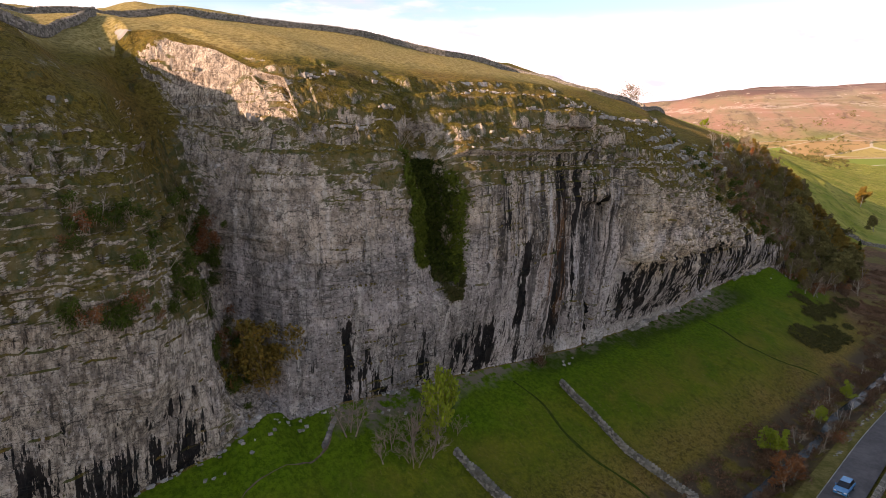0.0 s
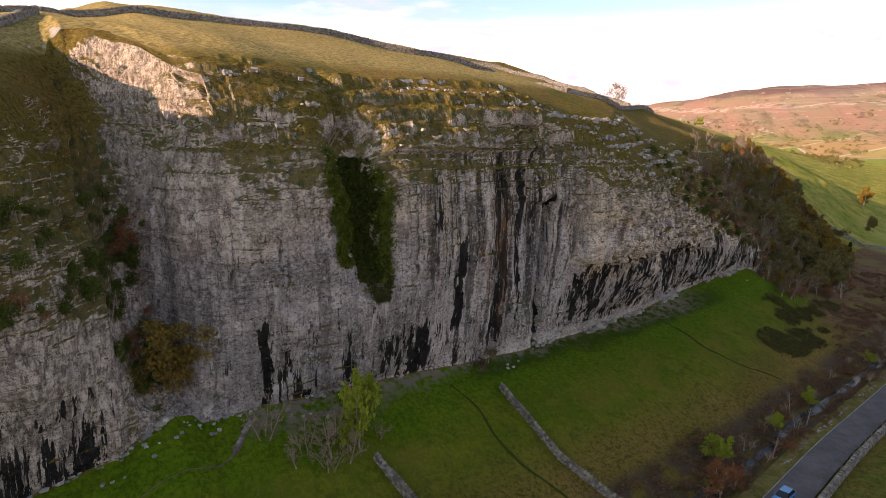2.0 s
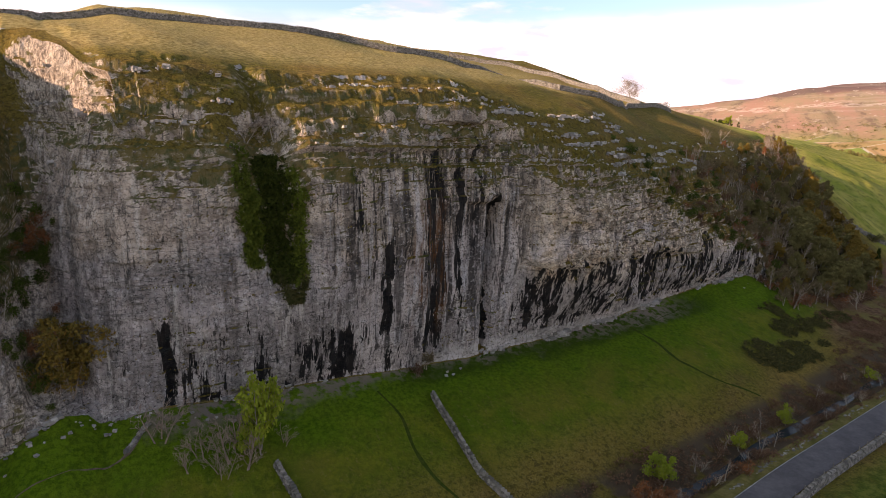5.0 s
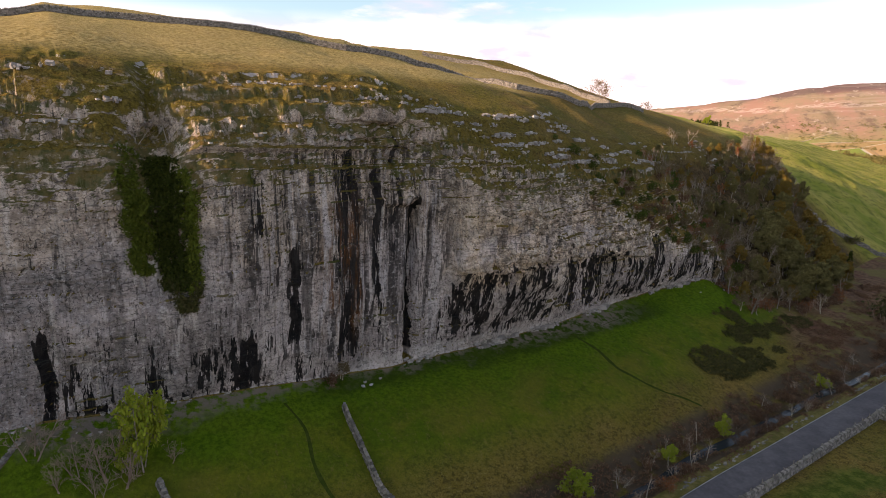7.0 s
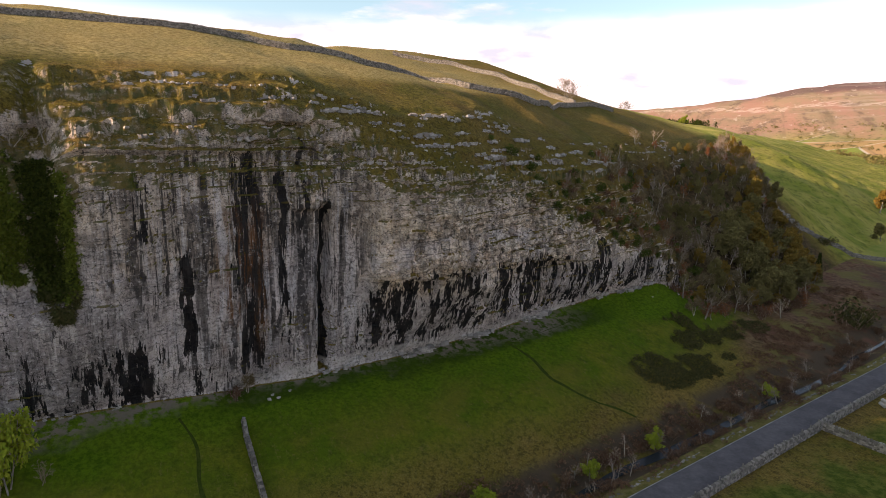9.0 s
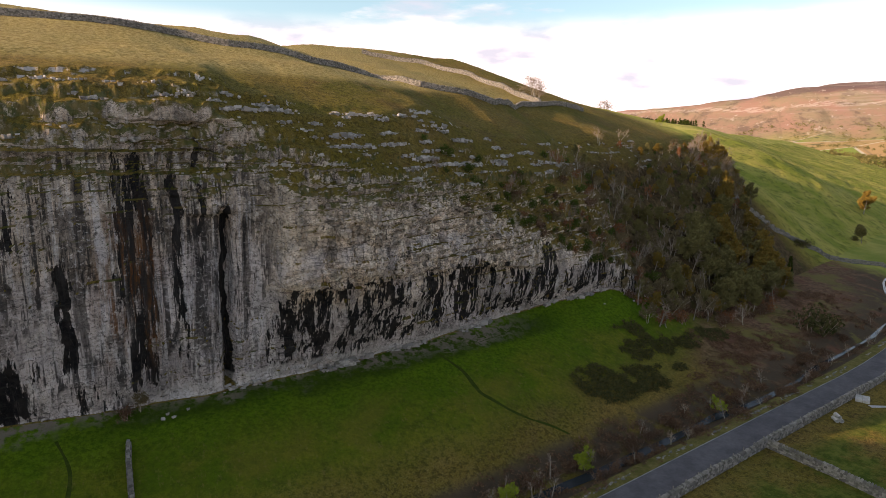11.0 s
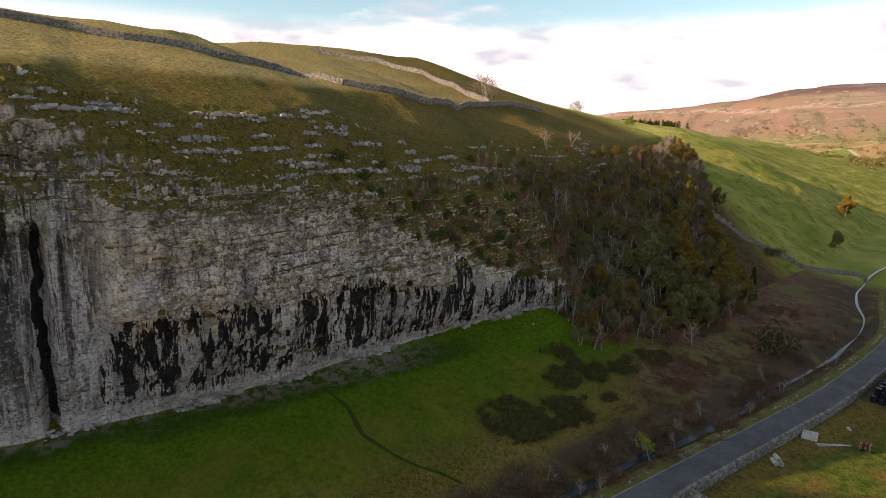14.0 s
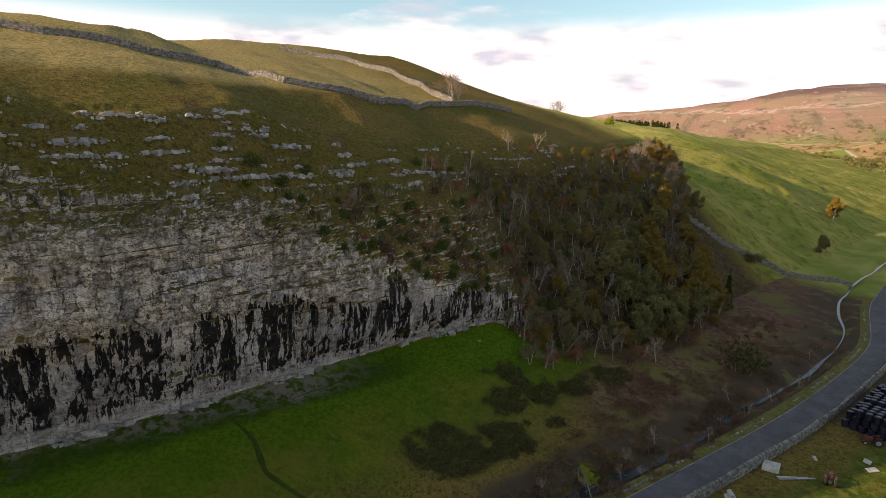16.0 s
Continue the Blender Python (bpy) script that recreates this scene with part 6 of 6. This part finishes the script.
scatter_cards("bramble_patch", patch_places(450, 52, [(65, 8.5, 8.5, 4.6), (74, 9.5, 5.5, 3.6), (80.5, 2.6, 5.5, 2.8), (87, 1.5, 4.5, 3.2), (84, -3, 5, 2.4), (79, 7.2, 1.8, 1.0), (86, 8.5, 2.6, 1.2), (97, 2, 5, 2.5), (106, 1, 5, 3)], 0.55, 0.22), 5, 0.4, 0.15, LEAF_BRAMBLE, "dark bramble patches in the rough pasture", "brambles")
scatter_cards("dead_bracken", patch_places(460, 15, [(96, 12, 12, 7), (108, 6, 14, 9), (122, 8, 12, 8), (148, 4, 18, 9), (168, -6, 16, 8), (60, 18, 12, 3), (38, 19.5, 14, 2.6), (14, 20.5, 12, 3.2), (-3, 21.5, 8, 3.5), (20, 24.5, 26, 2.2), (66, 20, 24, 2.0), (30, 26.8, 30, 1.2), (75, 25, 25, 1.0), (82, 17, 10, 4)], 0.5), 6, 0.5, 0.15, LEAF_BROWN, "brown dead bracken and rushes on wet ground", "bracken")


def far_trees():
    rng = np.random.RandomState(470)
    v, f = [], []
    for k in range(900):
        b = radians(rng.uniform(9, 33))
        r = rng.uniform(1000, 2100)
        if k >= 640:
            r = 2050 + 260 * (k % 3) + 120 * math.sin(b * 31 + k % 3) + rng.normal(0, 40)
            if float(vnoise(b * 45, k % 3, 0, 473)) < 0.38:
                continue
        if k < 420:
            line = k % 5
            b = radians(rng.uniform(9, 33))
            r = 1250 + 210 * line + 140 * math.sin(b * 23 + line * 2.1) + rng.normal(0, 22)
            if float(vnoise(b * 60, line * 3.3, 0, 471)) < 0.42:
                continue
        x, y = r * math.sin(b), r * math.cos(b)
        hit, p, *_ = scene.ray_cast(bpy.context.evaluated_depsgraph_get(), Vector((x, y, 600)), Vector((0, 0, -1)))
        if not hit:
            continue
        h = rng.uniform(5, 9) * (1.5 if k >= 640 else 1.0)
        cs = [(x + rng.normal(0, h * 0.45), y + rng.normal(0, h * 0.45), p.z + h * rng.uniform(0.25, 0.9)) for _ in range(7)]
        cv, cf = leaf_cards(rng, cs, 7, h * 0.32, 1.5)
        f += [tuple(i + len(v) for i in q) for q in cf]
        v += cv
    return tagged(mesh_object("far_trees", v, f, LEAF_OLIVE), "scattered trees and copses on the far valley floor", "trees", kind="stuff")


far_trees()


def plantation():
    """A dark strip of far conifers behind the pasture's brow."""
    rng = np.random.RandomState(475)
    v, f = [], []
    for k in range(130):
        t = rng.rand()
        s, d = 445 + rng.uniform(-8, 22), -350 + 95 * t
        p = at(s, d, ground_z(s, d))
        h = rng.uniform(4.5, 7) * (1 - 0.3 * t)
        cs = [(p.x + rng.normal(0, 0.9 * (1 - q)), p.y + rng.normal(0, 0.9 * (1 - q)), p.z + h * q) for q in np.linspace(0.1, 1, 8)]
        cv, cf = leaf_cards(rng, cs, 8, 0.9, 0.6)
        f += [tuple(i + len(v) for i in q) for q in cf]
        v += cv
    return tagged(mesh_object("conifer_plantation", v, f, LEAF_IVY), "dark strip of conifers behind the sunlit pasture", "trees", kind="stuff")


plantation()


# ---- roadside yard and traffic ----
BALEWRAP = Paint("black_bale_wrap", 0.6, 0.12)
BALEWRAP = BALEWRAP.done(BALEWRAP.mix(BALEWRAP.random(), (0.006, 0.007, 0.014), (0.014, 0.015, 0.028)), BALEWRAP.bump(BALEWRAP.noise(6, 4), 0.5, 0.06))
NET = make_plain("bale_end_wrap", (0.010, 0.011, 0.020), (0.018, 0.019, 0.032), 2.0, 0.4)
CONCRETE = make_plain("pale_concrete", (0.33, 0.32, 0.30), (0.46, 0.45, 0.42), 1.2, 0.9)
GALV = make_plain("galvanised_steel", (0.30, 0.31, 0.32), (0.42, 0.43, 0.44), 3.0, 0.45)
REDPAINT = make_plain("faded_red_paint", (0.10, 0.022, 0.017), (0.15, 0.036, 0.026), 2.0, 0.55)
RUBBER = make_plain("black_rubber", (0.012, 0.012, 0.012), (0.022, 0.022, 0.022), 4.0, 0.8)
CARBLUE = make_plain("bright_blue_car_paint", (0.010, 0.19, 0.42), (0.012, 0.21, 0.45), 0.6, 0.25, 0.0, 0.6)
GLASS = make_plain("dark_car_glass", (0.012, 0.014, 0.017), (0.016, 0.018, 0.022), 0.5, 0.08, 0.0, 0.6)
LAMPWHITE = make_plain("headlamp_lens", (0.7, 0.7, 0.68), (0.78, 0.78, 0.76), 1.0, 0.15, 0.0, 0.6)
PLATE = make_plain("white_plate", (0.6, 0.6, 0.58), (0.66, 0.66, 0.64), 1.0, 0.5, 0.0)
RIM = make_plain("alloy_rim", (0.16, 0.16, 0.165), (0.24, 0.24, 0.245), 3.0, 0.35, 0.0, 0.6)
TIMBER = make_plain("weathered_timber", (0.16, 0.14, 0.115), (0.25, 0.225, 0.19), 2.0, 0.9)


def lathe(bm, rings, sides, m=Matrix()):
    """Rings of (radius, height) turned round the local z axis, closed at both ends."""
    rows = [[bm.verts.new(m @ Vector((r * math.cos(2 * math.pi * k / sides), r * math.sin(2 * math.pi * k / sides), h))) for k in range(sides)] for r, h in rings]
    for a, b in zip(rows, rows[1:]):
        for k in range(sides):
            bm.faces.new((a[k], a[(k + 1) % sides], b[(k + 1) % sides], b[k]))
    bm.faces.new(list(reversed(rows[0])))
    bm.faces.new(rows[-1])
    return bm


def block(bm, size, m=Matrix(), bevel=0.0):
    made = bmesh.ops.create_cube(bm, size=1.0, matrix=m @ Matrix.Diagonal((*size, 1)))
    if bevel:
        edges = {e for v in made["verts"] for e in v.link_edges}
        bmesh.ops.bevel(bm, geom=list(edges), offset=bevel, segments=2, affect="EDGES")
    return bm


conifer(172, -18, 10.0)


def bale_model():
    root = empty("silage_bale", Matrix(), "black plastic-wrapped round silage bale in a stack", "bale", "stacked silage bales")
    bm = lathe(bmesh.new(), [(0.50, 0.0), (0.60, 0.06), (0.63, 0.25), (0.62, 0.6), (0.63, 0.95), (0.60, 1.14), (0.50, 1.2)], 14)
    part("wrapped_bale", bm, BALEWRAP, root)
    part("end_wrap", lathe(bmesh.new(), [(0.47, 1.198), (0.40, 1.225), (0.15, 1.232)], 12), NET, root)
    return root


def bale_stack():
    rng = np.random.RandomState(500)
    model, first = bale_model(), True
    for i in range(16):
        for j in range(6):
            for k in range(3):
                if (k == 2 and (j in (0, 5) or i % 5 == 4)) or (k == 1 and j == 0 and i % 3 == 0):
                    continue
                s = 130.5 + 1.38 * i + rng.normal(0, 0.07)
                d = float(road_d(s)) + 6.0 + 1.36 * j + 0.3 * k + rng.normal(0, 0.07)
                z = ground_z(s, d) + 1.2 * k + 0.01
                m = Matrix.Translation(at(s, d, z)) @ Matrix.Rotation(rng.uniform(0, 6.28), 4, "Z")
                if first:
                    model.matrix_world, first = m, False
                else:
                    copy_thing(model, m).matrix_world = m


bale_stack()


def standing(s, d, turn=0.0, up=0.0):
    return Matrix.Translation(at(s, d, ground_z(s, d) + up)) @ Matrix.Rotation(math.atan2(UY, UX) + turn, 4, "Z")


def concrete_blocks():
    root = empty("concrete_blocks", standing(105.6, 32.9, 0.4), "stack of pale concrete blocks beside the wall", "blocks")
    for i in range(2):
        for j in range(4):
            bm = block(bmesh.new(), (0.62, 1.1, 0.5), Matrix.Translation((0.66 * j, 1.14 * i, 0.25 + 0.02 * (i + j))), 0.04)
            part("block", bm, CONCRETE, root)


def pole_bundle():
    root = empty("pole_bundle", standing(106.4, 35.6, -0.55), "bundle of long galvanised poles lying in the grass", "poles")
    for k in range(5):
        m = Matrix.Translation((-2.4, 0.2 * k, 0.08 + 0.07 * (k % 2))) @ Matrix.Rotation(radians(90), 4, "Y") @ Matrix.Rotation(0.03 * k, 4, "X")
        part("pole", lathe(bmesh.new(), [(0.06, 0.0), (0.06, 5.2 - 0.3 * k)], 8, m), GALV, root)


def slab(s, d, size, turn, tilt):
    ob = empty("stone_slab", standing(s, d, turn), "pale flat slab thrown down in the grass", "slab", "slabs in the yard")
    bm = block(bmesh.new(), size, Matrix.Translation((0, 0, 0.16)) @ Matrix.Rotation(tilt, 4, "X"), 0.03)
    part("slab", bm, CONCRETE, ob)
    part("chock", block(bmesh.new(), (0.3, 0.5, 0.2), Matrix.Translation((0.1, 0.1, 0.06)), 0.02), TIMBER, ob)


def wheel(parent, x, y, r, w, name="wheel"):
    m = Matrix.Translation((x, y, r)) @ Matrix.Rotation(radians(90), 4, "X") @ Matrix.Translation((0, 0, -w / 2))
    hub = part(name, lathe(bmesh.new(), [(r * 0.9, 0), (r, w * 0.2), (r, w * 0.8), (r * 0.9, w)], 18, m), RUBBER, parent)
    part("rim", lathe(bmesh.new(), [(r * 0.6, -0.01), (r * 0.62, w * 0.5), (r * 0.6, w + 0.01)], 14, m), RIM, hub)
    return hub


def tractor(s, d, turn):
    root = empty("tractor", standing(s, d, turn), "old red farm tractor standing in rough grass", "tractor")
    part("bonnet", block(bmesh.new(), (1.5, 0.62, 0.62), Matrix.Translation((0.75, 0, 1.0)), 0.08), REDPAINT, root)
    part("gearbox", block(bmesh.new(), (1.5, 0.5, 0.5), Matrix.Translation((-0.3, 0, 0.75)), 0.06), RUBBER, root, "black oily castings")
    part("seat", block(bmesh.new(), (0.45, 0.5, 0.16), Matrix.Translation((-0.55, 0, 1.25)), 0.05), RUBBER, root)
    for y in (-0.62, 0.62):
        part("mudguard", block(bmesh.new(), (1.0, 0.34, 0.12), Matrix.Translation((-0.6, y, 1.36)), 0.05), REDPAINT, root)
        wheel(root, -0.6, y, 0.64, 0.34, "rear_wheel")
        wheel(root, 1.15, y * 0.85, 0.36, 0.2, "front_wheel")
    part("exhaust", lathe(bmesh.new(), [(0.035, 1.3), (0.035, 2.0)], 8, Matrix.Translation((0.9, 0.2, 0))), RUBBER, root)
    part("steering_wheel", lathe(bmesh.new(), [(0.2, 1.5), (0.22, 1.52), (0.2, 1.54)], 14, Matrix.Translation((-0.12, 0, 0))), RUBBER, root)


def drain_pipes():
    root = empty("drain_pipes", standing(93.3, 34.6, 0.9), "heap of short concrete drain pipes by the wall", "pipes")
    for k, (x, y, z) in enumerate(((0, 0, 0.32), (0, 0.72, 0.32), (0.1, 0.36, 0.9))):
        m = Matrix.Translation((x, y, z)) @ Matrix.Rotation(radians(90), 4, "Y")
        bm = bmesh.new()
        outer = [[bm.verts.new(m @ Vector((r * math.cos(a), r * math.sin(a), h))) for a in np.linspace(0, 2 * math.pi, 14, endpoint=False)] for r, h in ((0.34, 0), (0.34, 1.5), (0.26, 1.5), (0.26, 0))]
        for a, b in zip(outer, outer[1:] + outer[:1]):
            for j in range(14):
                bm.faces.new((a[j], a[(j + 1) % 14], b[(j + 1) % 14], b[j]))
        part("pipe", bm, CONCRETE, root)


def car(s, d, turn):
    """A small hatchback: lower body, cabin, glass, lamps, wheels."""
    root = empty("car", Matrix.Translation(at(s, d, -4.86)) @ Matrix.Rotation(math.atan2(UY, UX) + turn, 4, "Z"), "bright blue small hatchback car on the road", "car")
    bm = bmesh.new()
    side = [(-1.9, 0.35), (-1.92, 0.75), (-1.75, 0.98), (0.75, 0.98), (1.75, 0.82), (1.92, 0.6), (1.9, 0.32)]
    rows = [[bm.verts.new((x, y * (1 if 0.4 < z < 0.95 else 0.95), z)) for x, z in side] for y in (-0.84, -0.6, 0, 0.6, 0.84)]
    for a, b in zip(rows, rows[1:]):
        for k in range(len(side)):
            n = (k + 1) % len(side)
            bm.faces.new((a[k], a[n], b[n], b[k]))
    bm.faces.new(rows[0])
    bm.faces.new(list(reversed(rows[-1])))
    bmesh.ops.recalc_face_normals(bm, faces=bm.faces)
    body = part("body", bm, CARBLUE, root)
    bm = bmesh.new()
    low = [bm.verts.new((x, y, 0.97)) for x, y in ((-1.75, -0.76), (0.95, -0.76), (0.95, 0.76), (-1.75, 0.76))]
    top = [bm.verts.new((x, y, 1.46)) for x, y in ((-1.45, -0.6), (0.15, -0.6), (0.15, 0.6), (-1.45, 0.6))]
    for k in range(4):
        bm.faces.new((low[k], low[(k + 1) % 4], top[(k + 1) % 4], top[k]))
    bm.faces.new(top)
    part("window", bm, GLASS, root)
    part("roof", block(bmesh.new(), (1.62, 1.2, 0.06), Matrix.Translation((-0.65, 0, 1.48)), 0.02), CARBLUE, root)
    for y in (-0.62, 0.62):
        part("headlight", block(bmesh.new(), (0.1, 0.34, 0.16), Matrix.Translation((1.86, y, 0.66)), 0.03), LAMPWHITE, body)
        part("mirror", block(bmesh.new(), (0.12, 0.2, 0.13), Matrix.Translation((0.62, y * 1.5, 1.02)), 0.03), CARBLUE, body)
    part("number_plate", block(bmesh.new(), (0.03, 0.5, 0.11), Matrix.Translation((1.915, 0, 0.45)), 0.01), PLATE, body)
    part("grille", block(bmesh.new(), (0.04, 0.7, 0.12), Matrix.Translation((1.9, 0, 0.62)), 0.01), RUBBER, body)
    for x in (-1.2, 1.22):
        for y in (-0.76, 0.76):
            wheel(root, x, y, 0.31, 0.2)


concrete_blocks()
pole_bundle()
drain_pipes()
slab(114.6, 34.1, (1.5, 0.5, 0.1), 0.7, 0.1)
slab(120.4, 38.8, (1.3, 1.0, 0.12), 0.2, 0.2)
slab(118.4, 40.3, (1.7, 1.0, 0.12), -0.4, 0.1)
tractor(109.4, 38.8, 0.4)
tractor(127.3, 36.6, 2.2)
car(9.2, float(33.6 + road_d(9.2) - road_d(11.5)), math.pi + 0.06)


def fence_posts():
    rng = np.random.RandomState(520)
    for k in range(22):
        s = 24 + 3.0 * k
        ob = empty("fence_post", standing(s, float(road_d(s)) + 2.75, 0), "short weathered timber post beside the wall", "post", "posts along the roadside wall")
        h = rng.uniform(1.2, 1.5)
        part("shaft", block(bmesh.new(), (0.1, 0.1, h), Matrix.Translation((0, 0, h / 2 - 0.1)) @ Matrix.Rotation(rng.normal(0, 0.06), 4, "X"), 0.012), TIMBER, ob)
        part("cap", block(bmesh.new(), (0.11, 0.11, 0.03), Matrix.Translation((0, 0, h - 0.08)), 0.008), TIMBER, ob)


fence_posts()
